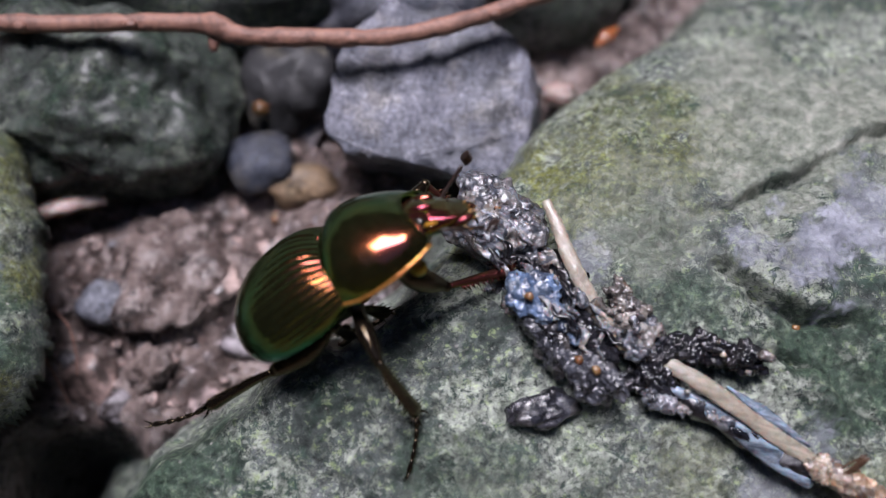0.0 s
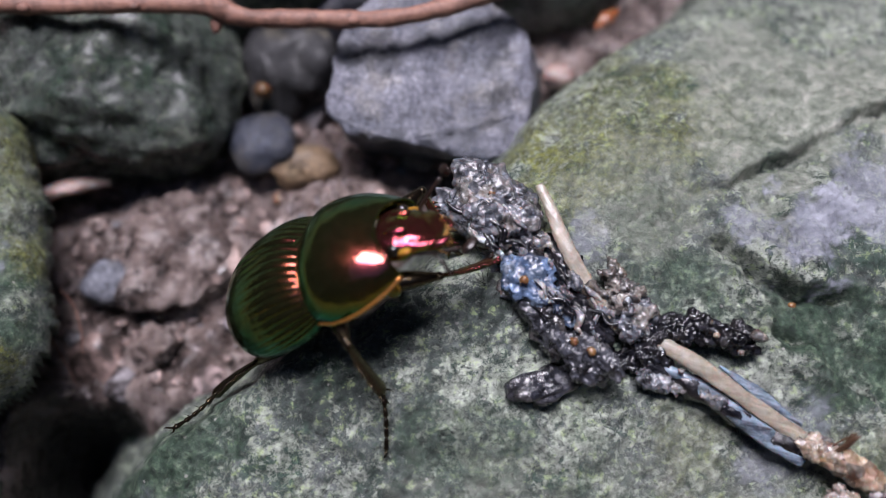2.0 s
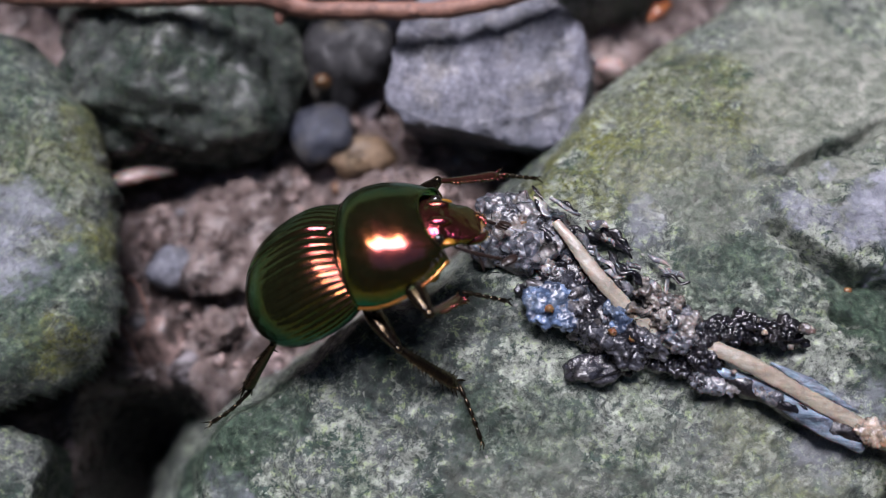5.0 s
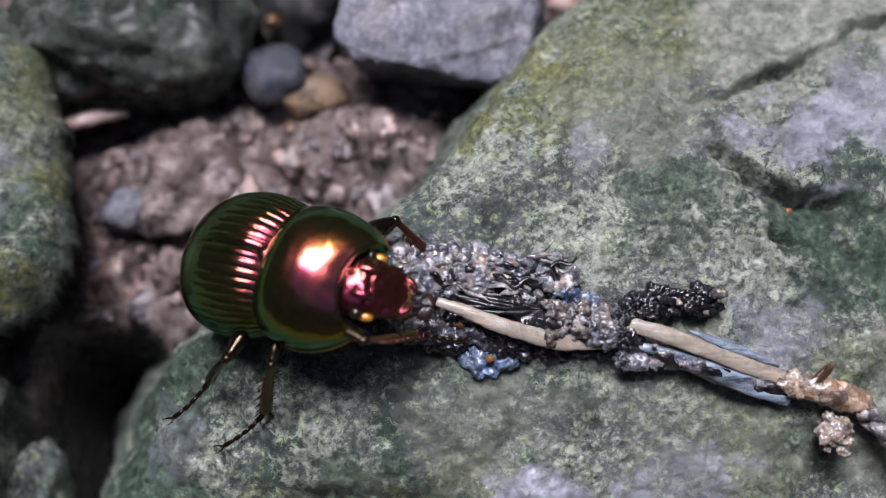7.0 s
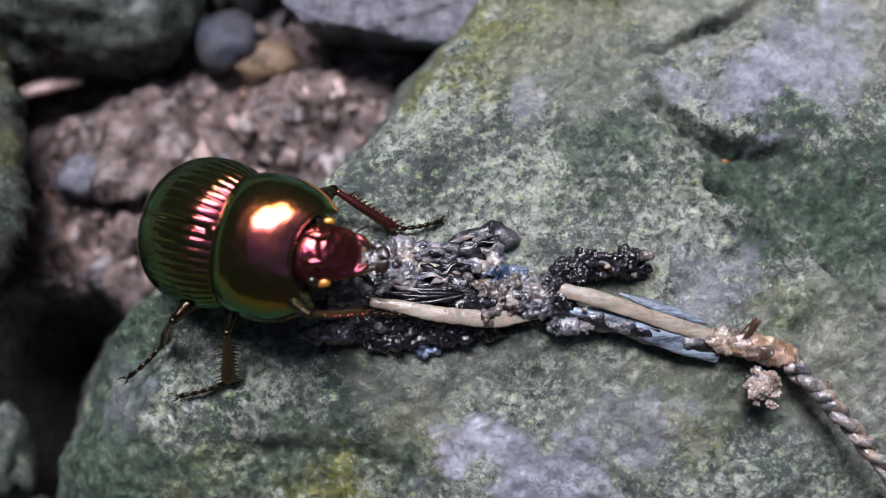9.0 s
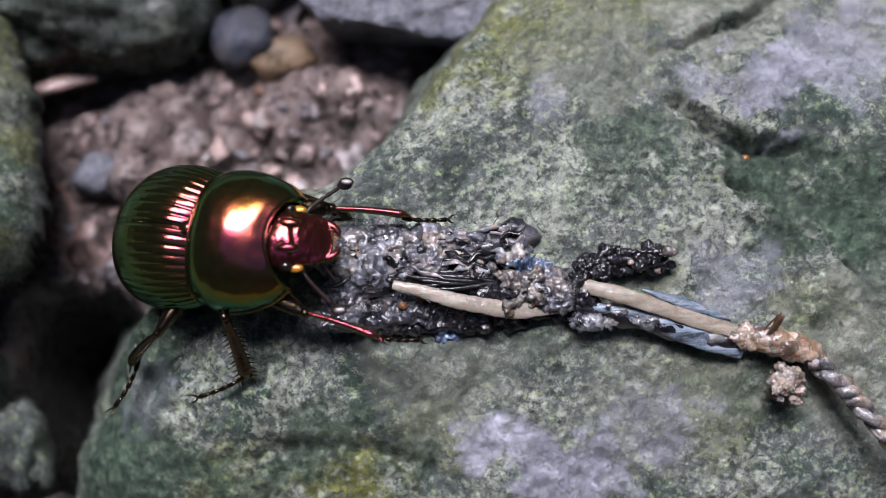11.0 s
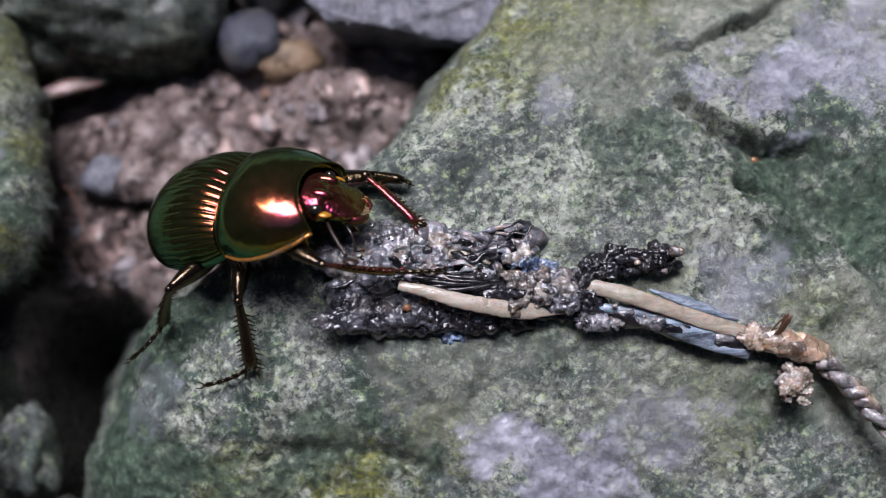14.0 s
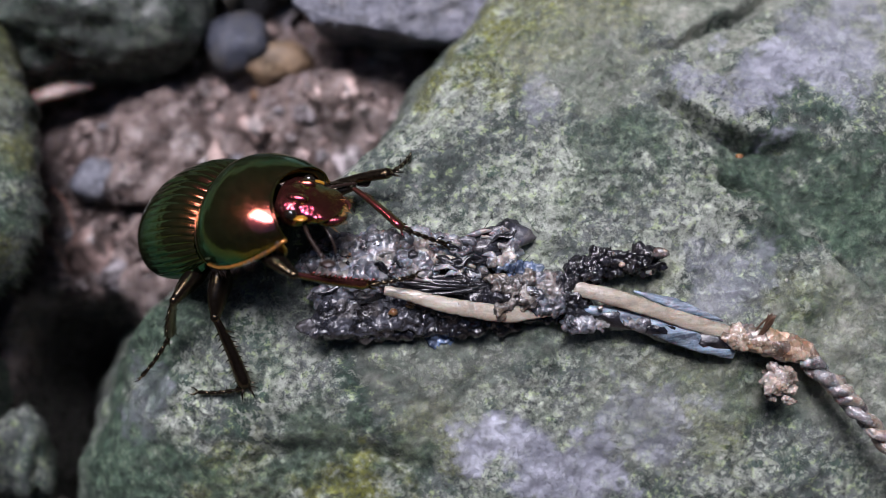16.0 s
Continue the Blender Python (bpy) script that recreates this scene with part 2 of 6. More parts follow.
# ---- materials ----
def lichen_rock(name, patches=(), moss=(), pale_spots=(), tone=1.0, crust_cover=0.515, wet=0.43, flecks=1.0, hue=(0.96, 1.035, 1.055), film=(), water=0.0):
    """Dark green-grey stone under a crust of pale lichen flakes, with bare lavender-grey patches and moss."""
    s = Shader(name, 0.62, 0.0, 0.45)
    k = lambda *c: tuple(tone * v * h for v, h in zip(c, hue))
    broad, mid, fine = s.noise(6.5, 8, 0.66, 0.3), s.noise(1.5, 8, 0.74, 0.3), s.noise(0.45, 6, 0.72, 0.2)
    stone = s.ramp(broad, (0.32, k(0.035, 0.042, 0.037)), (0.46, k(0.095, 0.108, 0.097)), (0.58, k(0.185, 0.19, 0.18)), (0.72, k(0.12, 0.13, 0.118)))
    teal = s.ramp(s.noise(4.2, 6, 0.65), (0.5, 0.0), (0.62, 0.8))
    stone = s.mix(teal, stone, k(0.042, 0.08, 0.056))
    cover = s.math("ADD", s.noise(0.95, 8, 0.74, 0.4), s.math("MULTIPLY", s.math("SUBTRACT", s.noise(8, 5, 0.62), 0.5), 0.85))
    crust = s.ramp(cover, (crust_cover, 0.0), (crust_cover + 0.02, 0.85), (crust_cover + 0.07, 1.0))
    pale = s.ramp(s.noise(2.6, 6, 0.65), (0.34, k(0.22, 0.25, 0.18)), (0.47, k(0.36, 0.37, 0.3)), (0.58, k(0.5, 0.5, 0.43)), (0.7, k(0.29, 0.32, 0.23)))
    colour = s.mix(s.math("MULTIPLY", crust, 0.92), stone, pale)
    cluster = s.ramp(s.noise(6.5, 6, 0.64), (0.42, 0.04), (0.56, 1.0))
    dust = s.ramp(s.noise(0.5, 5, 0.72, 0.3), (0.53, 0.0), (0.555, 1.0))
    colour = s.mix(s.math("MULTIPLY", s.math("MULTIPLY", dust, cluster), 0.62 * flecks), colour, k(0.6, 0.62, 0.5))
    algae = s.ramp(s.noise(0.6, 6, 0.72, 0.4), (0.54, 0.0), (0.59, 0.8))
    colour = s.mix(s.math("MULTIPLY", algae, 0.8), colour, k(0.03, 0.058, 0.036))
    yellow = s.ramp(s.noise(0.8, 6, 0.7), (0.56, 0.0), (0.62, 0.9))
    colour = s.mix(s.math("MULTIPLY", yellow, 0.6 * flecks), colour, k(0.33, 0.38, 0.17))
    tint = s.mix(s.noise(0.7, 4), (0.085, 0.105, 0.016), (0.33, 0.34, 0.08))
    tufts = s.ramp(fine, (0.4, 0.1), (0.58, 1.0))
    for x, y, z, r, strength in moss:
        colour = s.mix(s.math("MULTIPLY", s.math("MULTIPLY", s.spot(x, y, z, r, 0.9, 3.0), strength), tufts), colour, tint)
    green = s.ramp(s.noise(1.0, 7, 0.72), (0.36, (0.016, 0.032, 0.022)), (0.5, (0.055, 0.095, 0.062)), (0.62, (0.13, 0.19, 0.125)), (0.7, (0.3, 0.34, 0.24)))
    for x, y, z, r, strength in film:
        colour = s.mix(s.math("MULTIPLY", s.spot(x, y, z, r, 1.0, 4.0), strength), colour, green)
    pits = s.ramp(s.noise(0.75, 7, 0.74, 0.5), (0.36, 1.0), (0.44, 0.0))
    colour = s.mix(s.math("MULTIPLY", pits, 0.85), colour, k(0.014, 0.018, 0.015))
    specks = s.ramp(s.cells(2.2), (0.05, 1.0), (0.08, 0.0))
    colour = s.mix(s.math("MULTIPLY", specks, 0.55), colour, (0.66, 0.63, 0.6))
    mottle = s.ramp(s.noise(0.8, 7, 0.78), (0.3, 0.3), (0.5, 1.0), (0.7, 1.75))
    colour = s.mix(1.0, colour, mottle, "MULTIPLY")
    pale_green = s.ramp(s.noise(1.4, 7, 0.72), (0.34, (0.13, 0.155, 0.12)), (0.5, (0.31, 0.34, 0.275)), (0.66, (0.56, 0.56, 0.49)))
    for x, y, z, r, strength in pale_spots:
        colour = s.mix(s.math("MULTIPLY", s.spot(x, y, z, r, 0.9, 6.0), strength), colour, pale_green)
    bare = s.ramp(s.noise(3.4, 7, 0.6), (0.32, (0.2, 0.21, 0.25)), (0.48, (0.36, 0.375, 0.44)), (0.66, (0.66, 0.68, 0.78)))
    shows = s.ramp(mid, (0.36, 0.55), (0.5, 1.0))
    for x, y, z, r, strength in patches:
        colour = s.mix(s.math("MULTIPLY", s.math("MULTIPLY", s.spot(x, y, z, r, 1.1, 4.0), strength), shows), colour, bare)
    s.set("Base Color", colour)
    s.set("Roughness", s.ramp(mid, (0.3, wet - 0.13), (0.7, wet + 0.22)))
    if water:
        # a film of water lies smooth over the rough stone
        s.set("Coat Weight", s.ramp(s.noise(6, 5, 0.6), (0.4, 0.0), (0.56, water)))
        s.set("Coat Roughness", 0.42)
    s.bump(s.noise(1.3, 8, 0.75), 0.7, 0.95).bump(crust, 0.28, 0.95).bump(dust, 0.14, 0.9).bump(fine, 0.2, 0.9)
    return s.mat


def grey_stone(name, light=(0.3, 0.3, 0.36), dark=(0.12, 0.12, 0.15), grain=1.6, rough=0.5, water=0.12):
    s = Shader(name, rough, 0.0, 0.5)
    big = s.noise(7, 5, 0.6, 0.6)
    colour = s.ramp(big, (0.32, dark), (0.55, light), (0.72, tuple(0.5 * (a + b) for a, b in zip(light, dark))))
    stain = s.ramp(s.noise(4, 5, 0.65), (0.52, 0.0), (0.68, 0.25))
    colour = s.mix(stain, colour, (0.3, 0.26, 0.17))
    grit = s.ramp(s.noise(0.35, 4, 0.7), (0.35, 0.35), (0.52, 1.0), (0.65, 1.7))
    colour = s.mix(1.0, colour, grit, "MULTIPLY")
    crust = s.ramp(s.noise(5.5, 7, 0.68, 0.5), (0.5, 0.0), (0.58, 0.75))
    colour = s.mix(crust, colour, tuple(0.45 * c for c in dark))
    s.set("Base Color", colour)
    s.set("Roughness", s.ramp(s.noise(0.9, 4), (0.35, rough - 0.12), (0.65, rough + 0.2)))
    s.set("Coat Weight", s.ramp(s.noise(2.5, 5, 0.6), (0.42, 0.0), (0.58, water)))
    s.set("Coat Roughness", 0.3)
    s.bump(s.noise(grain, 6, 0.7), 0.5, 0.8).bump(s.noise(0.3, 4, 0.7), 0.06, 0.7)
    return s.mat


def wet_mud(name="wet_mud", pale=1.0):
    s = Shader(name, 0.45, 0.0, 0.5)
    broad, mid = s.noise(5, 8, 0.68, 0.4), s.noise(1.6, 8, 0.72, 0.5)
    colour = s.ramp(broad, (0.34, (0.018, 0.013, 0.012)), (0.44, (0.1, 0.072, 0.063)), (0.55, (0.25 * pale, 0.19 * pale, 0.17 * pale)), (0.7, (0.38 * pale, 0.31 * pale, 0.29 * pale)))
    colour = s.mix(s.ramp(s.noise(1.9, 8, 0.72), (0.52, 0.0), (0.6, 0.85)), colour, (0.36, 0.3, 0.28))
    # low places of the bump get their shade as near-black colour
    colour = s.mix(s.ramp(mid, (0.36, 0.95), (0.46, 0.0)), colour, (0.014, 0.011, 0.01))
    # the deep cleft's shade, painted near black into the mud colour
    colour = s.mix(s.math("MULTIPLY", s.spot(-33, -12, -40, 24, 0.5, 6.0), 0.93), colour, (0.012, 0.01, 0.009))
    s.set("Base Color", colour)
    s.set("Roughness", s.ramp(mid, (0.35, 0.12), (0.65, 0.45)))
    s.set("Coat Weight", s.ramp(s.noise(3, 5, 0.6), (0.4, 0.16), (0.58, 0.0)))
    s.set("Coat Roughness", 0.25)
    s.bump(mid, 1.2, 0.9).bump(s.noise(0.5, 6, 0.7), 0.25, 0.9)
    return s.mat


def pebble_stone():
    """Loose grit: each piece has a tone of its own."""
    s = Shader("pebble_stone", 0.4, 0.0, 0.5)
    tone = s.ramp(s.random(), (0.0, (0.12, 0.09, 0.082)), (0.3, (0.36, 0.25, 0.22)), (0.5, (0.16, 0.16, 0.18)), (0.8, (0.48, 0.36, 0.32)), (1.0, (0.27, 0.19, 0.17)))
    tone = s.mix(s.ramp(s.noise(2.2, 7, 0.7), (0.42, 0.9), (0.55, 0.0)), tone, (0.035, 0.027, 0.024))
    tone = s.mix(1.0, tone, s.ramp(s.noise(1.1, 5, 0.65), (0.3, 0.5), (0.7, 1.35)), "MULTIPLY")
    s.set("Base Color", tone)
    s.set("Roughness", s.ramp(s.noise(0.8, 3), (0.35, 0.25), (0.65, 0.55)))
    s.bump(s.noise(0.7, 5, 0.7), 0.15, 0.8)
    return s.mat


def twig_bark():
    s = Shader("twig_bark", 0.55, 0.0, 0.5)
    colour = s.ramp(s.noise(2.5, 5, 0.65, 0.8), (0.3, (0.09, 0.045, 0.035)), (0.5, (0.25, 0.125, 0.09)), (0.7, (0.3, 0.155, 0.11)))
    s.set("Base Color", s.mix(s.ramp(s.noise(0.5, 4), (0.4, 0.0), (0.7, 0.5)), colour, (0.09, 0.05, 0.04)))
    s.bump(s.noise(0.8, 5, 0.7, 1.0), 0.2, 0.7)
    return s.mat


def chitin(name, base, film, roughness=0.2, relief=0.02, index=2.4, rear=0.0):
    """Polished beetle shell: a dark body under a thin film that gives its metallic colour."""
    s = Shader(name, roughness, 0.0)
    s.set("Base Color", s.mix(s.ramp(s.noise(0.5, 4, 0.6), (0.35, 0.6), (0.6, 0.0)), base, tuple(0.4 * c for c in base)))
    s.set("IOR", index)
    axes = s.tree.nodes.new("ShaderNodeSeparateXYZ")
    s.tree.links.new(s.coord, axes.inputs[0])
    # the film thins towards the rear and the flanks
    back = s.math("MULTIPLY", s.math("MINIMUM", axes.outputs["X"], 0.0), rear)
    flank = s.math("MULTIPLY", s.math("MULTIPLY", axes.outputs["Y"], axes.outputs["Y"]), -0.7e6 * (rear > 0))
    drift = s.math("MULTIPLY", s.math("SUBTRACT", s.noise(4.0, 4, 0.6), 0.5), 60.0)
    thin = s.math("ADD", drift, s.math("ADD", back, flank))
    s.set("Thin Film Thickness", s.math("ADD", thin, film * 1.56 / 1.48))
    s.set("Thin Film IOR", 1.48)
    s.set("Specular Tint", (1.0, 0.82, 0.42))
    s.set("Coat Weight", 0.25)
    s.set("Coat Roughness", 0.06)
    s.set("Roughness", s.ramp(s.noise(0.9, 4, 0.6), (0.3, roughness - 0.03), (0.7, roughness + 0.04)))
    s.bump(s.noise(0.9, 3, 0.6), 2 * relief, 0.5).bump(s.noise(0.25, 3, 0.6), relief, 0.5)
    return s.mat


def dung(name, dark, light, grain=1.4, roughness=0.14, spots=0.4, soft=0.0):
    """Wet sticky matter: dark, uneven, with a film of water on it."""
    s = Shader(name, roughness, 0.0, 0.6)
    colour = s.ramp(s.noise(grain, 7, 0.7, 0.6), (0.36, dark), (0.52, tuple(0.5 * (a + b) for a, b in zip(dark, light))), (0.66, light))
    bits = s.ramp(s.cells(1.3, out="Color"), (0.2, (0.25, 0.25, 0.27)), (0.45, (0.8, 0.8, 0.82)), (0.6, (1.1, 0.95, 0.75)), (0.75, (0.35, 0.36, 0.4)), (0.9, (1.9, 1.85, 1.8)))
    colour = s.mix(0.9, colour, bits, "MULTIPLY")
    colour = s.mix(s.ramp(s.noise(0.45, 5, 0.7), (0.57, 0.0), (0.66, spots)), colour, tuple(min(1.0, 2.0 * c) for c in light))
    s.set("Base Color", colour)
    s.set("Roughness", s.ramp(s.noise(0.9, 4), (0.35, roughness), (0.65, roughness + 0.14)))
    s.set("Coat Weight", 0.35)
    s.set("Coat Roughness", 0.1)
    s.set("Subsurface Weight", soft)
    s.out.inputs["Subsurface Scale"].default_value = 0.0008
    s.bump(s.noise(1.1, 5, 0.6, 0.4), 0.4, 0.8).bump(s.noise(0.3, 4, 0.6), 0.06, 0.8)
    return s.mat


def strap_skin(name, colour, dark, soft=0.3):
    """Wet skin, streaked along its length, glossy where the water stands."""
    s = Shader(name, 0.24, 0.0, 0.5)
    pull = s.tree.nodes.new("ShaderNodeVectorMath")
    pull.operation = "MULTIPLY"
    s.tree.links.new(s.coord, pull.inputs[0])
    pull.inputs[1].default_value = (0.3, 1.4, 1.0)
    fibre = s.noise(0.9, 6, 0.65, 0.4, pull.outputs[0])
    tone = s.ramp(fibre, (0.36, dark), (0.5, tuple(0.5 * (a + b) for a, b in zip(colour, dark))), (0.6, colour), (0.75, tuple(min(1.0, 1.35 * c) for c in colour)))
    tone = s.mix(s.ramp(s.noise(0.4, 5, 0.65), (0.55, 0.0), (0.72, 0.6)), tone, dark)
    s.set("Base Color", tone)
    s.set("Roughness", s.ramp(s.noise(0.7, 5, 0.6), (0.36, 0.1), (0.62, 0.42)))
    s.set("Subsurface Weight", soft)
    s.out.inputs["Subsurface Scale"].default_value = 0.0008
    s.bump(fibre, 0.14, 0.7).bump(s.noise(0.25, 4, 0.6), 0.04, 0.7)
    return s.mat


M_SLAB = lichen_rock(
    "lichen_slab",
    patches=[(31, 9.2, 4, 4.2, 0.75), (26, 9.0, 4, 2.2, 0.6), (37, 12, 4, 5.2, 0.7), (9.9, -21.6, -5.5, 4, 0.85), (13.4, -23.3, -6.5, 4.5, 0.75), (6.6, -20.4, -4.5, 2.6, 0.8), (19.5, -18.5, -3.5, 4, 0.5), (13, 8, 4, 2.0, 0.35), (-23, -15, -6, 3.0, 0.3), (27, -8, 1, 3.5, 0.35)],
    # pale green-grey stone; top right spots also hold light put into the colour
    pale_spots=[(30, 25, 1, 10, 0.75), (44, 22, 1, 12, 0.75), (17, 12, 3, 6, 0.45), (20, -14, -1.5, 9, 0.3), (4, -15, -2, 6, 0.35), (38, -14, -4, 8, 0.5), (26, 14.5, 4, 3, 0.6)],
    moss=[(7, 17, -1, 3.5, 0.9), (9, 12, 2, 5, 0.6), (3, 11, 0, 3.5, 0.9), (16, 20, 0, 9, 0.45), (-4, -25, -6, 5, 0.8), (-14, -24, -9, 6, 0.5), (-10, 3, -3, 5, 0.35), (24, 20, 1, 6, 0.45), (20, -9, 2, 4, 0.4), (25, -17, -3, 5, 0.45), (34, -12, -1, 5, 0.4), (2, -19.5, -4, 4, 0.5), (-6, -22.4, -6, 4, 0.95), (14, 15, 2, 5, 0.4)],
    # dark green film; left edge and furrow spots also hold shade put into colour
    film=[(-20, -8, -4, 5, 0.85), (-24, -11, -6, 5, 0.85), (-28, -15, -9, 6, 0.85), (-31, -23, -11, 7, 0.85), (-24, -25, -9, 6, 0.6), (35, -1, 2, 6, 0.85), (29, 2, 3, 3.5, 0.8), (18, 3, 3, 4, 0.55), (41, -4, 1, 7, 0.8), (-8, -19.3, -4.5, 4, 0.8), (-25, -19, -8, 7, 0.8), (-15, -25, -5, 6, 0.7), (22, 4, 3, 3, 0.5), (3, -9, 2, 5, 0.5), (12, -14, 2, 4, 0.5), (16, 10, 3, 3, 0.5), (27, 17, 2, 3, 0.5), (30, -16, -2.5, 4, 0.5), (-1, -21, -5, 3, 0.7)],
)
M_LEFT = lichen_rock("lichen_boulder", patches=[(-43, 8, -2, 5, 0.5)], moss=[(-38, -1, -4, 3, 0.9), (-38, 20, -5, 4, 0.7), (-36, 8, -4, 3, 0.8), (-41, 16, -3, 6, 0.4)], film=[(-38, 4, -3, 4, 0.8), (-42, 0, -3, 5, 0.6), (-46, 20, -2, 6, 0.5), (-40, 12, -3, 4, 0.5)], tone=0.74, crust_cover=0.55)
M_DARK = lichen_rock("dark_green_boulder", tone=0.55, crust_cover=0.6, wet=0.2, flecks=0.3, hue=(0.92, 1.02, 0.96), water=0.75)
M_FAR = lichen_rock("far_boulder", tone=0.75, crust_cover=0.58)
# dark green of the unseen ring added to block low sky light
undergrowth = Shader("undergrowth", 0.8)
undergrowth.set("Base Color", undergrowth.ramp(undergrowth.noise(260, 6, 0.7), (0.35, (0.006, 0.009, 0.004)), (0.65, (0.025, 0.035, 0.014))))
M_SKY_BLOCKER = undergrowth.mat
M_GREY = grey_stone("grey_stone", (0.145, 0.147, 0.18), (0.045, 0.051, 0.066), 1.6, 0.38)
M_BLUE = grey_stone("blue_pebble", (0.05, 0.057, 0.08), (0.014, 0.016, 0.023))
M_BLUEGREY = grey_stone("blue_grey_pebble", (0.11, 0.115, 0.14), (0.04, 0.042, 0.052))
M_BROWN = grey_stone("brown_pebble", (0.19, 0.125, 0.07), (0.07, 0.045, 0.024))
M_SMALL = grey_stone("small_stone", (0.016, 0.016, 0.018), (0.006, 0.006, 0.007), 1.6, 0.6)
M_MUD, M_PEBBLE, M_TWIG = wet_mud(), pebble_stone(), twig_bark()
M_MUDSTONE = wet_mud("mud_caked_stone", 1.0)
M_CHIP = strap_skin("wood_chip", (0.5, 0.38, 0.34), (0.24, 0.16, 0.14))
M_LEAF = strap_skin("dead_leaf", (0.26, 0.085, 0.025), (0.1, 0.035, 0.015))
M_ELYTRA = chitin("elytra_shell", (0.006, 0.007, 0.003), 416.0, 0.16, 0.012, 2.0, 900.0)
M_PRONOTUM = chitin("pronotum_shell", (0.006, 0.007, 0.003), 411.0, 0.17, 0.012, 2.3, 1.0)
M_HEAD = chitin("head_shell", (0.016, 0.005, 0.004), 416.0, 0.18, 0.05, 2.5)
M_RIM = chitin("gilded_rim", (0.2, 0.085, 0.02), 396.0, 0.22, 0.01, 2.8)
M_BELLY = chitin("dark_underside", (0.008, 0.006, 0.005), 380.0, 0.34, 0.05, 1.6)
M_LEG = chitin("leg_shell", (0.004, 0.003, 0.0025), 412.0, 0.2, 0.09, 1.5)
M_LEG_RED = chitin("front_leg_shell", (0.025, 0.009, 0.007), 416.0, 0.2, 0.07, 1.9)
M_GOLD = chitin("golden_spot", (0.27, 0.13, 0.015), 392.0, 0.22, 0.03, 1.9)
M_EYE = Shader("eye_bead", 0.08, 0.0, 0.8).set("Base Color", (0.01, 0.008, 0.006)).mat
M_HORN = Shader("antenna_horn", 0.3).set("Base Color", (0.016, 0.009, 0.007)).mat
M_HAIR = Shader("leg_bristle", 0.4).set("Base Color", (0.09, 0.05, 0.03)).mat
M_GOLD_HAIR = Shader("mouth_bristle", 0.35).set("Base Color", (0.5, 0.25, 0.05)).mat
M_DUNG = dung("grey_dung", (0.006, 0.006, 0.008), (0.25, 0.26, 0.29), 1.8, 0.14, 0.4, 0.15)
M_HEAP = dung("dark_gritty_dung", (0.004, 0.004, 0.005), (0.115, 0.12, 0.14), 1.4, 0.14, 0.3)
M_SLATE = dung("slate_dung", (0.012, 0.012, 0.015), (0.075, 0.078, 0.095), 1.6, 0.16, 0.3)
M_BLACK = dung("black_dung", (0.002, 0.002, 0.003), (0.022, 0.022, 0.028), 1.0, 0.1, 0.3)
M_BLUEISH = dung("blue_membrane", (0.025, 0.04, 0.075), (0.14, 0.21, 0.34), 1.6, 0.15, 0.4)
M_FELT = dung("matted_hair", (0.002, 0.002, 0.003), (0.02, 0.02, 0.024), 0.9, 0.1, 0.4)
M_STRAP = strap_skin("pale_strap", (0.31, 0.275, 0.22), (0.2, 0.172, 0.135))
M_STRAP_BLUE = strap_skin("bluish_strap", (0.24, 0.3, 0.37), (0.04, 0.048, 0.062))
M_GRIT = strap_skin("amber_grain", (0.19, 0.105, 0.04), (0.11, 0.05, 0.022))
M_AMBER = dung("amber_gristle", (0.14, 0.085, 0.05), (0.4, 0.32, 0.25), 2.6, 0.1, 0.3, 0.5)
M_MUSH = dung("pale_mush", (0.09, 0.09, 0.1), (0.46, 0.47, 0.5), 2.2, 0.12, 0.5, 0.3)
M_TAIL = dung("twisted_skin", (0.09, 0.082, 0.078), (0.36, 0.345, 0.34), 1.2, 0.22, 0.5, 0.3)
M_CRUMB = dung("brown_crumb", (0.02, 0.017, 0.015), (0.2, 0.185, 0.17), 1.1, 0.16, 0.5, 0.1)
M_PALE = dung("pale_gristle", (0.1, 0.085, 0.07), (0.42, 0.38, 0.35), 1.4, 0.14, 0.5, 0.25)

# ---- the ground and the stones ----
def ground():
    xs, ys = axis(-60000, -62, 60, 60000, 0.6), axis(-60000, -50, 75, 60000, 0.6)
    X, Y = np.meshgrid(xs, ys)
    near = np.exp(-((X / 300) ** 2 + (Y / 300) ** 2))
    z = -17.0 + near * (2.2 * grid_noise(X, Y, 9, 3, 1.0) + 1.2 * grid_noise(X, Y, 2.5, 4, 2.0))
    # a low hump of pale gravel in the gap between the stones, a dark cleft under the boulder's foot
    z += 2.2 * np.exp(-(((X + 26) / 9) ** 2 + ((Y - 12) / 7) ** 2))
    z += 5.0 * np.exp(-(((X + 7) / 10) ** 2 + ((Y - 17.5) / 4.5) ** 2))
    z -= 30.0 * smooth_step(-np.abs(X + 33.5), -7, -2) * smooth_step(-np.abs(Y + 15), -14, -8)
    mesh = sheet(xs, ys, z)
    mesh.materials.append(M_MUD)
    return tagged(new("ground", mesh), "wet brown mud and grit between stones", "ground", kind="structure")


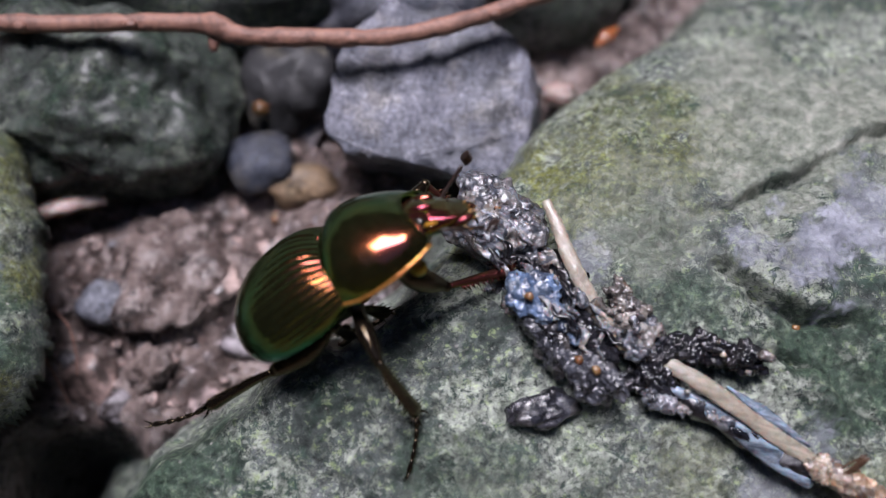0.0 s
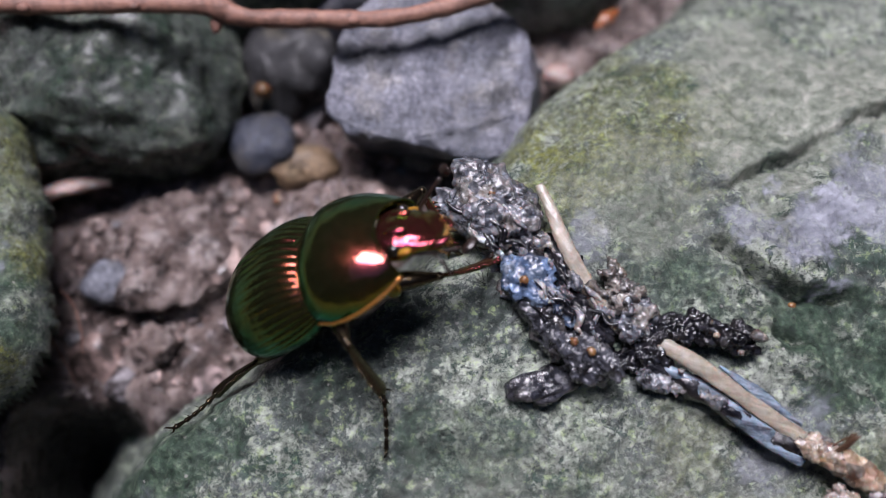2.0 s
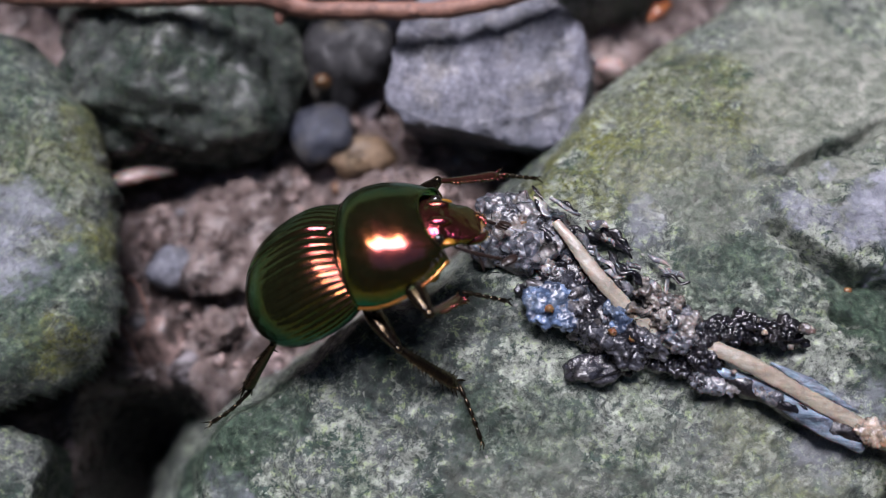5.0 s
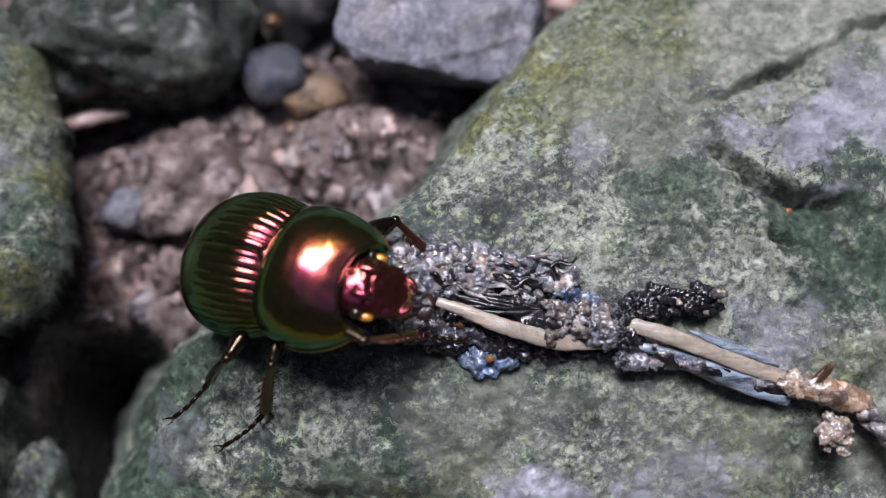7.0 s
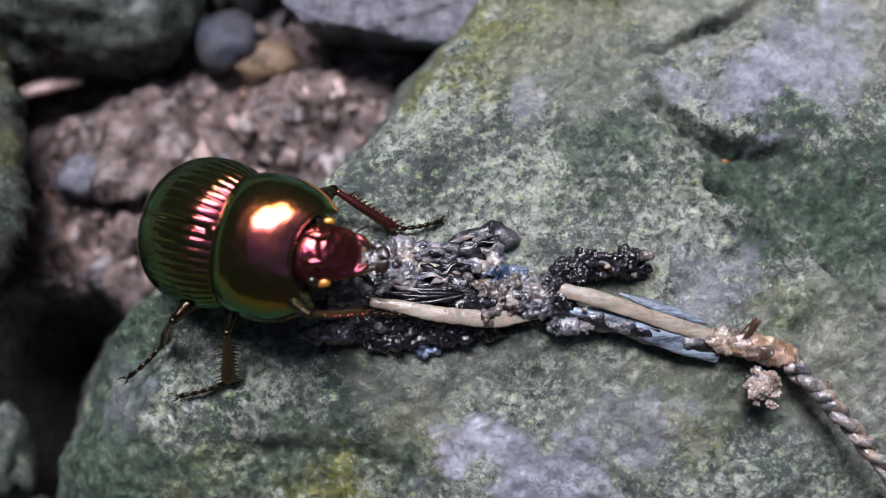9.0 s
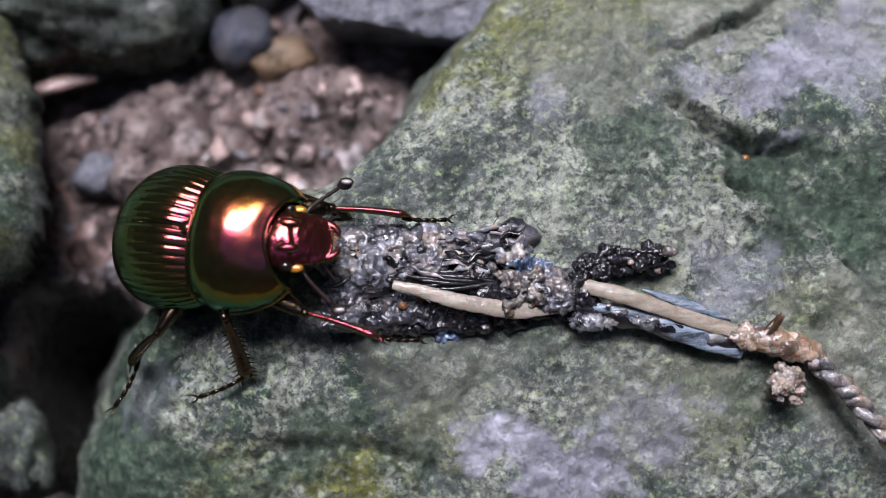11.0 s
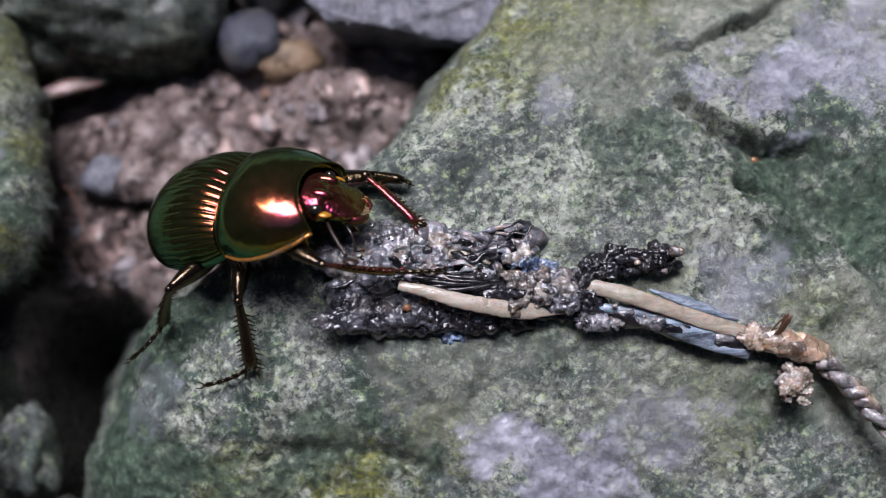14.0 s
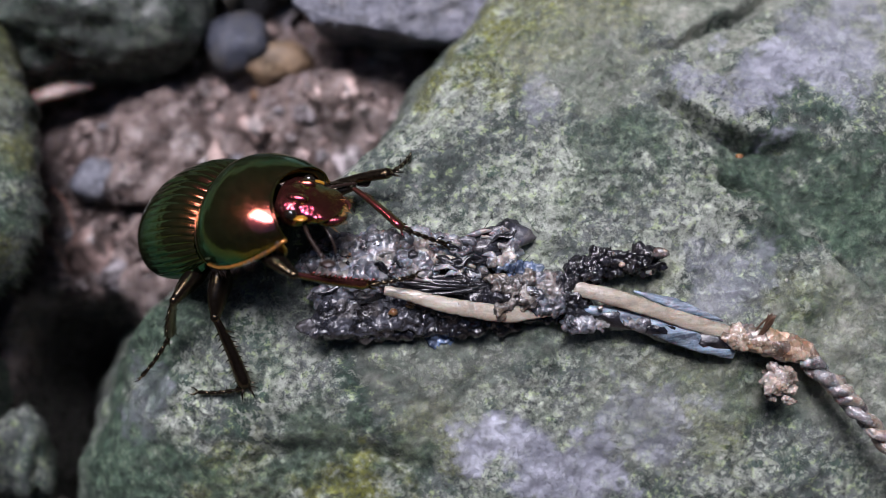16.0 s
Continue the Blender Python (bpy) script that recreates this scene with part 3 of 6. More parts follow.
def slab():
    """The large lichen-covered stone on which the beetle works."""
    outline = [(-34, -28), (-31, -19), (-25.5, -11.5), (-18.5, -6), (-11.5, -1), (-6, 2), (-1.8, 5.4), (1.8, 9.3), (5.0, 14.5), (8.2, 19.5), (12.5, 26),
               (18, 31.5), (24, 36), (33, 50), (50, 75), (90, 90), (120, 60), (125, -20), (100, -80), (20, -95), (-20, -70), (-36, -44)]
    xs, ys = axis(-60, -36, 52, 150, 0.32), axis(-120, -36, 48, 120, 0.32)
    X, Y = np.meshgrid(xs, ys)
    d = inside(X, Y, outline) + 1.1 * grid_noise(X, Y, 6, 3, 4.0)
    z = 3.4 - 0.0105 * np.clip(Y - 8, -60, 60) ** 2 - 0.006 * np.clip(-2 - X, 0, 60) ** 2 * smooth_step(-Y, -4, 20)
    z = np.maximum(z, -40)
    # the ledges: a worn lip over a dark cleft, the stone before it lies lower
    ragged = 0.4 * grid_noise(X, Y, 1.3, 4, 9.0) + 0.35 * grid_noise(X, Y, 4.0, 2, 29.0)
    broken = smooth_step(grid_noise(X, Y, 4.5, 3, 19.0), -0.5, 0.2)

    def cleft(line, width):
        """Distance from the lip (positive behind it), and a cleft that is steep under the lip and rises slowly before it."""
        far, side = along(X, Y, line)
        off = far * side + ragged
        return off, np.where(off < 0, np.exp(np.minimum(off, 0) / width), np.exp(-((off / 0.28) ** 2)))

    off, cut = cleft([(19.5, 9.2), (23.5, 7.3), (24.6, 6.4), (26.4, 5.2), (28.9, 4.1), (32.9, 3.5), (36, 2.9)], 0.75)
    deep = smooth_step(X, 21, 24.5) * (1 - smooth_step(X, 31.5, 35.5))
    z += deep * (0.9 * np.exp(-(np.abs(off) / 2.6) ** 1.5) * (off > 0) - (1.9 + 1.1 * broken) * cut)
    off, cut = cleft([(20, 11.6), (22.9, 12.7), (27, 14.4), (30, 16.0), (33.9, 18.2), (40, 22)], 0.5)
    z += smooth_step(X, 20, 24) * (0.3 * np.exp(-(np.abs(off) / 2.0) ** 2) * (off > 0) - (0.9 + 1.2 * broken) * cut)
    off, cut = cleft([(27.5, 0.6), (30, -0.9), (33.4, -3.7), (37.5, -7.2), (43, -11)], 0.7)
    z += 0.8 * np.exp(-((np.abs(off) - 1.0) / 1.3) ** 2) * (off < 0) - (1.3 + 1.3 * broken) * cut - 1.7 * np.exp(-((np.abs(off) - 1.5) / 4) ** 2) * (off > 0)
    # shallow folds and a furrow near the front
    far, side = along(X, Y, [(-16, -20.5), (-9, -19.8), (-3, -20.2), (2, -21.8)])
    far = np.abs(far * side + ragged)
    z += -1.3 * broken * np.exp(-(far / 0.55) ** 2) + 0.5 * np.exp(-((far - 2) / 2.0) ** 2) * (side > 0)
    z += 0.9 * np.exp(-(((X + 4) / 12) ** 2 + ((Y + 14.5) / 3) ** 2)) + 0.8 * np.exp(-(((X - 10) / 6) ** 2 + ((Y + 23) / 5) ** 2))
    z += 0.9 * grid_noise(X, Y, 11, 3, 6.0) + 0.62 * grid_noise(X, Y, 3.2, 4, 7.0) + 0.4 * grid_noise(X, Y, 1.0, 4, 8.0)
    fall = np.where(d > 7, 0, 0.055 * (7 - d) ** 2)
    fall = np.where(d < 0, 2.7 - 2.6 * d, fall)
    # towards the dark cleft the stone rounds off more
    fall += 0.028 * np.clip(11 - d, 0, 11) ** 2 * smooth_step(-X, 14, 24) * smooth_step(-Y, 8, 16)
    z = np.maximum(z - fall, -52)
    mesh = sheet(xs, ys, z, d > -16)
    mesh.materials.append(M_SLAB)
    return tagged(new("stone_slab", mesh), "large green-grey stone crusted with pale lichen and moss", "rock")


def left_boulder():
    outline = [(-49, 29), (-45, 25), (-41.2, 20), (-39, 14), (-37.6, 8.6), (-36.4, 3.2), (-37.4, -1.5), (-40.5, -4.2), (-46, -6.5), (-60, -9), (-80, -8), (-82, 15), (-62, 32)]
    xs, ys = axis(-110, -52, -28, -5, 0.4), axis(-65, -28, 34, 62, 0.4)
    X, Y = np.meshgrid(xs, ys)
    d = inside(X - 2.1, Y, outline) + 0.8 * grid_noise(X, Y, 5, 3, 14.0)
    z = -2.0 + 0.06 * np.clip(-34 - X, -10, 40) + 0.8 * grid_noise(X, Y, 9, 3, 16.0) + 0.8 * grid_noise(X, Y, 3.2, 4, 17.0) + 0.14 * grid_noise(X, Y, 0.8, 3, 18.0)
    z -= 1.8 * np.exp(-(((X + 36) / 4) ** 2 + ((Y + 4) / 2.0) ** 2))
    fall = np.where(d > 2.2, 0, 0.4 * (2.2 - d) ** 2)
    fall = np.where(d < 0, 1.96 - 2.4 * d, fall)
    mesh = sheet(xs, ys, np.maximum(z - fall, -52), d > -1.2)
    # below its rim the boulder is undercut
    bm = bmesh.new()
    bm.from_mesh(mesh)
    for inward, down in ((0.02, 2.2), (0.22, 5.0), (0.12, 34.0)):
        made = bmesh.ops.extrude_edge_only(bm, edges=[e for e in bm.edges if e.is_boundary])["geom"]
        for v in [g for g in made if isinstance(g, bmesh.types.BMVert)]:
            v.co.x += (-0.060 - v.co.x) * inward
            v.co.y += (0.008 - v.co.y) * inward
            v.co.z -= down * MM
    bm.to_mesh(mesh)
    bm.free()
    mesh.polygons.foreach_set("use_smooth", [True] * len(mesh.polygons))
    mesh.materials.append(M_LEFT)
    return tagged(new("boulder", mesh), "mossy green-grey boulder with patches of pale lichen", "rock")


def forest_screen():
    """Unseen dark ring far beyond the stones, added to block the low sky: it leaves the sky open overhead only."""
    bm = bmesh.new()
    rng = random.Random(2)
    n = 72
    rows = []
    for radius, height in ((4000, -30), (4050, 1500), (3900, 2900), (3400, 3900), (2700, 4600)):
        row = []
        for k in range(n):
            a = 2 * math.pi * k / n
            r = radius * rng.uniform(0.93, 1.07)
            row.append(bm.verts.new((r * math.cos(a), r * math.sin(a), height * (rng.uniform(0.8, 1.2) if height > 0 else 1))))
        rows.append(row)
    for a, b in zip(rows, rows[1:]):
        for k in range(n):
            bm.faces.new((a[k], a[(k + 1) % n], b[(k + 1) % n], b[k]))
    return tagged(part("backdrop", bm, M_SKY_BLOCKER), "dark green undergrowth round the clearing", "backdrop", kind="structure")


forest_screen()
ground()
slab()
left_boulder()

tagged(hull_stone("stone", [(-10.9, 23.4, -4.5), (-9.0, 21.6, -5.5), (-4.3, 20.6, -5.0), (-1.7, 21.0, -5.2), (4.6, 19.4, -6.5), (8.2, 20.6, -6.5), (9.2, 24, -5.2), (8.4, 32.8, -3.8), (4, 36, -2.5), (-5, 36, -2.0), (-9.5, 32, -3.0),
                            (-7, 26, -18), (6, 25, -19), (10.6, 25, -18), (11.2, 34, -17), (2, 40, -18), (-9, 36, -18), (10.3, 30, -7.5)], M_GREY, 0.6, 3.6, 0.4, 6, 3.0),
       "angular blue-grey stone with a flat worn top", "stone")
tagged(round_stone("boulder", (-33, 29.1, -11), (11.4, 9.1, 9.2), M_DARK, (4, -3, 6), 0.3, 5.0, 6), "dark green rounded boulder with patchy algae", "rock")
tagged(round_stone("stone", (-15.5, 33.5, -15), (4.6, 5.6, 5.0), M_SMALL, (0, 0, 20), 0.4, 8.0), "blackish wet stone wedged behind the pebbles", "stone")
tagged(round_stone("stone", (-4.0, 42, -12), (9.0, 5.5, 8.0), M_GREY, (0, 0, 5), 0.3, 9.0), "pale grey stone behind the twig", "stone")
tagged(round_stone("boulder", (-32, 51, -10), (25, 13, 12), M_FAR, (0, 0, -4), 0.2, 11.0, 5), "flat green-grey boulder behind the twig", "rock")
tagged(round_stone("boulder", (13, 50, -14), (10, 8, 9), M_DARK, (0, 0, 10), 0.25, 12.0), "dark mossy stone in shade", "rock")
tagged(round_stone("pebble", (-18.0, 24.6, -14.0), (3.3, 3.2, 2.8), M_BLUE, (8, 5, 20), 0.25, 21.0), "blackish-blue rounded pebble on wet mud", "pebble")
tagged(round_stone("pebble", (-13.6, 22.2, -15.0), (3.3, 2.3, 2.2), M_BROWN, (0, 0, 8), 0.25, 22.0), "ochre-brown smooth pebble on wet mud", "pebble")
tagged(hull_stone("boulder", [(-41.2, -8.0, -9), (-39.9, -12, -8), (-39.2, -19, -8.5), (-41, -27, -10), (-52, -30, -8), (-62, -24, -5), (-60, -11, -5), (-50, -8.5, -7),
                              (-40.5, -9, -24), (-39.5, -20, -26), (-44, -30, -26), (-62, -28, -26), (-64, -10, -26)], M_LEFT, 0.7, 4.0, 0.7, 6, 41.0),
       "pale green flat-faced stone beyond a dark cleft", "rock")
tagged(round_stone("pebble", (-38.4, -18.0, -18.5), (2.4, 4.4, 4.0), M_FAR, (0, 0, 12), 0.45, 23.0), "pale greenish stone low in the cleft", "pebble")
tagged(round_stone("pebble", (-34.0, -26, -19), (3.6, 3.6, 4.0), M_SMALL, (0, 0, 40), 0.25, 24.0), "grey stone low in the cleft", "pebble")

tagged(round_stone("stone", (-26.4, 12.8, -15.2), (4.9, 5.6, 3.4), M_MUDSTONE, (4, -6, 20), 0.5, 25.0, 5), "pinkish-brown pitted stone caked with wet mud", "stone")
tagged(round_stone("pebble", (-32.2, 9.6, -14.8), (2.3, 2.1, 1.8), M_BLUEGREY, (0, 0, 30), 0.3, 26.0), "blue-grey pebble beside the mud-caked stone", "pebble")
tagged(round_stone("pebble", (-27.2, 3.4, -15.4), (2.4, 1.9, 1.7), M_MUDSTONE, (0, 0, 60), 0.45, 27.0), "brown pitted pebble in the mud", "pebble")


def loose_grit():
    """Small stones pressed into the mud of the gap, each of its own size and tilt."""
    shapes = []
    for n in range(7):
        bm = bmesh.new()
        bmesh.ops.create_icosphere(bm, subdivisions=3, radius=1.0)
        for v in bm.verts:
            d = v.co.normalized()
            v.co = d * (1 + 0.5 * fbm(d, 0.8, 4, n * 5.0 + 1))
            v.co.z *= 0.75
        shapes.append(finish(bm, "pebble", M_PEBBLE))
    rng = random.Random(5)
    placed = []
    while len(placed) < 240:
        x, y = rng.uniform(-37, 9), rng.uniform(-4, 40)
        r = rng.uniform(1.8, 3.4) if len(placed) < 16 else min(1.8, 0.5 * rng.paretovariate(1.9))
        if y < 0.75 * x + 8.5 + r or x < -38.5 + abs(y - 4) * 0.05 + r:
            continue
        if any((x - a) ** 2 + (y - b) ** 2 < (0.8 * (r + c)) ** 2 for a, b, c in placed):
            continue
        if (x + 18.2) ** 2 + (y - 24.6) ** 2 < 16 or (x + 13.6) ** 2 + (y - 22) ** 2 < 10 or (x < -19 and y > 22) or (x < -23 and y < -0.5) or ((x + 26.4) / 4.6) ** 2 + ((y - 12.8) / 5.2) ** 2 < 1:
            continue
        placed.append((x, y, r))
        ob = new("pebble", shapes[len(placed) % 7])
        z = -17.0 + 2.2 * fbm((x, y, 0), 9, 3, 1.0) + 1.2 * fbm((x, y, 0), 2.5, 4, 2.0) + 2.2 * math.exp(-(((x + 26) / 9) ** 2 + ((y - 12) / 7) ** 2)) + 5.0 * math.exp(-(((x + 7) / 10) ** 2 + ((y - 17.5) / 4.5) ** 2))
        ob.matrix_basis = pose(x * MM, y * MM, (z - 0.05 * r) * MM, rng.uniform(-30, 30), rng.uniform(-30, 30), rng.uniform(0, 360)) @ Matrix.Diagonal((r, r * rng.uniform(0.6, 1), r * rng.uniform(0.5, 0.8), 1))
        tagged(ob, "small wet stone pressed into brown mud", "pebble", "grit in the mud")


loose_grit()


def twig():
    bm = bmesh.new()
    pts = spline([(-56, 33, -1), (-46, 31.8, -0.5), (-36, 31.4, 0), (-27, 31.6, 0.3), (-21, 31.4, 0.4), (-18, 30.5, 0.2), (-11, 30.4, 0.2), (-4, 30.8, 0.2), (3, 32.8, 0.3), (9, 35.2, 0.6), (17, 38.2, 0.8), (26, 41, 1)], 10)
    radii = [0.82 + 0.12 * math.sin(i * 0.9) * fbm((i, 0, 0), 6, 2) + 0.35 * math.exp(-((p.x + 20.3) / 1.3) ** 2) + 0.12 * math.exp(-((p.x + 38) / 0.8) ** 2) for i, p in enumerate(pts)]
    tube(bm, pts, radii, 14, 0.2, 2.0, 3.0)
    stick = part("twig", bm, M_TWIG)
    bm = bmesh.new()
    tube(bm, spline([(-20.5, 31, 0), (-20.7, 29.8, -0.6), (-20.6, 29.4, -0.9)], 4), [0.7, 0.66, 0.6, 0.55, 0.5, 0.45, 0.4, 0.35, 0.2], 10, 0.2, 1.0, 4.0)
    part("side_shoot", bm, M_TWIG, stick, "broken side shoot")
    for n, (x, y, z) in enumerate([(-38, 30.7, 0.6), (-28, 31.0, 0.9), (-8, 30.0, 0.7), (5, 33.0, 0.9)]):
        bm = bmesh.new()
        ball(bm, (x, y, z), (0.6, 0.45, 0.4), 10)
        part("bud", bm, M_TWIG, stick)
    return tagged(stick, "thin reddish-brown twig lying over the stones", "twig")



twig()


def rootlet(points, thick):
    bm = bmesh.new()
    line = spline(points, 6)
    tube(bm, line, [thick * (1 - 0.6 * i / len(line)) for i in range(len(line))], 7, 0.2, 1.0, points[0][0])
    return tagged(part("rootlet", bm, M_TWIG), "thin dry brown rootlet on wet mud", "rootlet", "rootlets on the mud")


rootlet([(-36.4, 8.6, -13.8), (-34.6, 6.8, -13.2), (-33.6, 4.4, -13.4), (-33.4, 2.2, -14.2)], 0.13)
rootlet([(-37.0, 4.2, -14.6), (-35.0, 1.6, -13.8), (-33.8, -0.4, -14.4)], 0.12)
rootlet([(-12.4, 17.4, -13.6), (-9.6, 19.2, -12.6), (-7.6, 19.6, -12.4), (-5.2, 20.8, -13.0)], 0.1)


def flat_chip(name, points, widths, thick, material, curl=0.3):
    """A thin strip through points, with thickness, slightly cupped."""
    bm = bmesh.new()
    pts = spline(points, 6)
    rings = []
    for i, p in enumerate(pts):
        k = i / (len(pts) - 1)
        w = float(np.interp(k, np.linspace(0, 1, len(widths)), widths))
        ahead = (pts[min(i + 1, len(pts) - 1)] - pts[max(i - 1, 0)]).normalized()
        side = Vector((0, 0, 1)).cross(ahead).normalized()
        up = ahead.cross(side)
        row = [(-1, 0.0), (-0.5, 0.8), (0.5, 0.8), (1, 0.0), (0.5, -0.9), (-0.5, -0.9)]
        ring = [bm.verts.new(p + side * a * w / 2 + up * (b * thick / 2 - curl * w * 0.25 * a * a + 0.1 * w * fbm((p.x, p.y, a), 1.2, 2))) for a, b in row]
        rings.append(ring)
    for a, b in zip(rings, rings[1:]):
        for k in range(6):
            bm.faces.new((a[k], a[(k + 1) % 6], b[(k + 1) % 6], b[k]))
    bm.faces.new(rings[0][::-1])
    bm.faces.new(rings[-1])
    return part(name, bm, material)


tagged(flat_chip("wood_chip", [(-39.4, 17.8, -12.6), (-36.4, 19.0, -12.6), (-32.6, 19.8, -13.2)], [1.8, 2.0, 0.8], 0.6, M_CHIP), "pinkish splinter of wood on the mud", "wood chip")
tagged(flat_chip("dead_leaf", [(17.0, 38.4, -12.2), (18.3, 39.6, -11.8), (19.6, 41, -12.4)], [0.5, 1.8, 0.5], 0.3, M_LEAF), "small orange-brown dead leaf in a cleft", "leaf")
tagged(round_stone("pebble", (13.0, 33.0, -13.5), (1.6, 1.3, 1.2), M_CHIP, (0, 0, 0), 0.2, 31.0, 3), "small pinkish pebble beside the slab", "pebble")
tagged(round_stone("pebble", (-15.8, 19.4, -16.2), (0.8, 0.7, 0.7), M_GRIT, (0, 0, 0), 0.2, 32.0, 3), "tiny orange-yellow grain of grit", "pebble")
tagged(round_stone("pebble", (-17.6, 28.6, -9.8), (0.9, 0.8, 0.8), M_GRIT, (0, 0, 0), 0.2, 33.0, 3), "tiny orange-yellow grain under the twig", "pebble")
tagged(round_stone("pebble", (29.2, 3.0, 1.0), (0.35, 0.3, 0.25), M_GRIT, (0, 0, 0), 0.2, 34.0, 2), "tiny orange grain on the lichen", "pebble")

# ---- the dung beetle (local axes: x ahead, y to its left, z up; millimetres) ----
def profile(u, table):
    """A rounded curve through a table of (u, value)."""
    xs, ys = zip(*table)
    return float(np.mean([np.interp(min(max(u + d, 0), 1), xs, ys) for d in (-0.05, -0.025, 0, 0.025, 0.05)]))


def elytron_point(u, v, side, groove=True):
    """u: 0 at the front to 1 at the rear; v: 0 at the suture to 1 tucked under the flank."""
    s = 1 - 0.13 * ((0.38 - u) / 0.38) ** 2 if u < 0.38 else max(1 - ((u - 0.38) / 0.62) ** 2.4, 0) ** (1 / 2.2)
    h = 1.02 - 0.34 * ((0.34 - u) / 0.34) ** 2.4 if u < 0.34 else 1.02 * max(1 - ((u - 0.34) / 0.66) ** 2.5, 0) ** 0.5
    a = radians(116) * v
    deep = 0.0
    if groove:
        lane = (v * 14.0 + 0.5) % 1.0 - 0.5
        deep = 0.02 * math.exp(-((lane / 0.17) ** 2)) * float(smooth_step(1 - u, 0.25, 0.8)) * (1.0 if v < 0.88 else 0.0)
        deep += 0.012 * fbm((u * 30, v * 6, 3.0 * side), 2.0, 2) * 0.3
        if v < 0.02:
            deep += 0.03
    k = 1 - deep
    z = (4.3 if a < math.pi / 2 else 3.4) * h * math.cos(a)
    return Vector((-9.8 * u, side * 5.86 * s * math.sin(a) * k + side * 0.03, z * k))


def elytron(side):
    bm = bmesh.new()
    nu, nv = 56, 154
    grid = [[bm.verts.new(elytron_point(min(0.9995, (i / nu) ** 0.9), j / nv, side)) for j in range(nv + 1)] for i in range(nu + 1)]
    for i in range(nu):
        for j in range(nv):
            bm.faces.new((grid[i][j], grid[i + 1][j], grid[i + 1][j + 1], grid[i][j + 1]))
    return bm


def pronotum_point(u, v, swell=1.0):
    a = radians(103) * v
    hw = profile(u, [(0, 3.4), (0.08, 4.1), (0.2, 4.7), (0.4, 5.3), (0.6, 5.55), (0.8, 5.5), (1, 5.05)])
    h = profile(u, [(0, 2.3), (0.1, 2.8), (0.25, 3.35), (0.45, 3.85), (0.65, 4.1), (0.82, 4.0), (0.93, 3.65), (1, 3.15)])
    x = 6.1 - 6.2 * u + 1.1 * math.sin(a) ** 2 * (1 - u) ** 1.5
    return Vector((x, hw * math.sin(a) * swell, h * math.cos(a) * swell))


def pronotum():
    bm = bmesh.new()
    nu, nv = 40, 80
    grid = [[bm.verts.new(pronotum_point(i / nu, 2 * j / nv - 1) * (1 + 0.006 * fbm((i * 0.4, j * 0.3, 0), 3.0, 2))) for j in range(nv + 1)] for i in range(nu + 1)]
    for i in range(nu):
        for j in range(nv):
            bm.faces.new((grid[i][j], grid[i + 1][j], grid[i + 1][j + 1], grid[i][j + 1]))
    # the shell turns in at its front and rear edge
    for row, dx, k in ((grid[0], -0.5, 0.86), (grid[-1], 0.4, 0.92)):
        inner = [bm.verts.new((v.co.x + dx, v.co.y * k, v.co.z * k)) for v in row]
        for j in range(nv):
            bm.faces.new((row[j], row[j + 1], inner[j + 1], inner[j]))
    bmesh.ops.smooth_vert(bm, verts=bm.verts, factor=0.5, use_axis_x=True, use_axis_y=True, use_axis_z=True)
    return bm


def rim_line(kind):
    if kind == "front":
        return [pronotum_point(0.0, v, 1.005) for v in np.linspace(-1, 1, 40)]
    if kind == "rear":
        return [pronotum_point(1.0, v, 1.005) for v in np.linspace(-1, 1, 40)]
    side = -1 if kind == "right" else 1
    return [pronotum_point(u, side, 1.01) for u in np.linspace(0, 1, 24)]


def belly():
    bm = bmesh.new()
    bmesh.ops.create_uvsphere(bm, u_segments=32, v_segments=20, radius=1.0)
    for v in bm.verts:
        d = v.co.copy()
        seg = 0.03 * math.sin(d.x * 22)
        v.co = Vector((-2.3 + 6.9 * d.x, 4.7 * d.y * (1 + seg), (-0.2 + 2.7 * d.z if d.z < 0 else -0.2 + 1.6 * d.z) * (1 + seg)))
    return bm


def head_shell():
    """Flat shovel-shaped head; its joint with the body is the origin."""
    bm = bmesh.new()
    n, sides = 60, 64
    rings = []
    for i in range(n + 1):
        u = i / n
        hw = profile(u, [(0, 2.0), (0.2, 2.45), (0.38, 2.45), (0.5, 2.1), (0.7, 1.95), (0.85, 1.7), (0.95, 1.2), (1, 0.5)])
        top = profile(u, [(0, 1.15), (0.2, 1.3), (0.4, 1.15), (0.6, 0.75), (0.8, 0.3), (1, -0.2)])
        low = profile(u, [(0, -1.2), (0.4, -1.4), (0.7, -1.0), (1, -0.45)])
        ring = []
        for k in range(sides):
            a = 2 * math.pi * k / sides
            y, c = hw * math.sin(a), math.cos(a)
            z = (top if c > 0 else -low) * abs(c) ** 0.8 * (1 if c > 0 else -1)
            bumpy = 1 + 0.06 * fbm((u * 7, a * 2.5, 1), 1.0, 3) + 0.018 * abs(fbm((4.7 * u, y, 2), 0.45, 3)) * (u > 0.4) - 0.06 * math.exp(-((u - 0.42) / 0.05) ** 2)
            ring.append(bm.verts.new((4.7 * u, y * bumpy, z * bumpy)))
        rings.append(ring)
    for a, b in zip(rings, rings[1:]):
        for k in range(sides):
            bm.faces.new((a[k], a[(k + 1) % sides], b[(k + 1) % sides], b[k]))
    bm.faces.new(rings[0][::-1])
    bm.faces.new(rings[-1])
    return bm


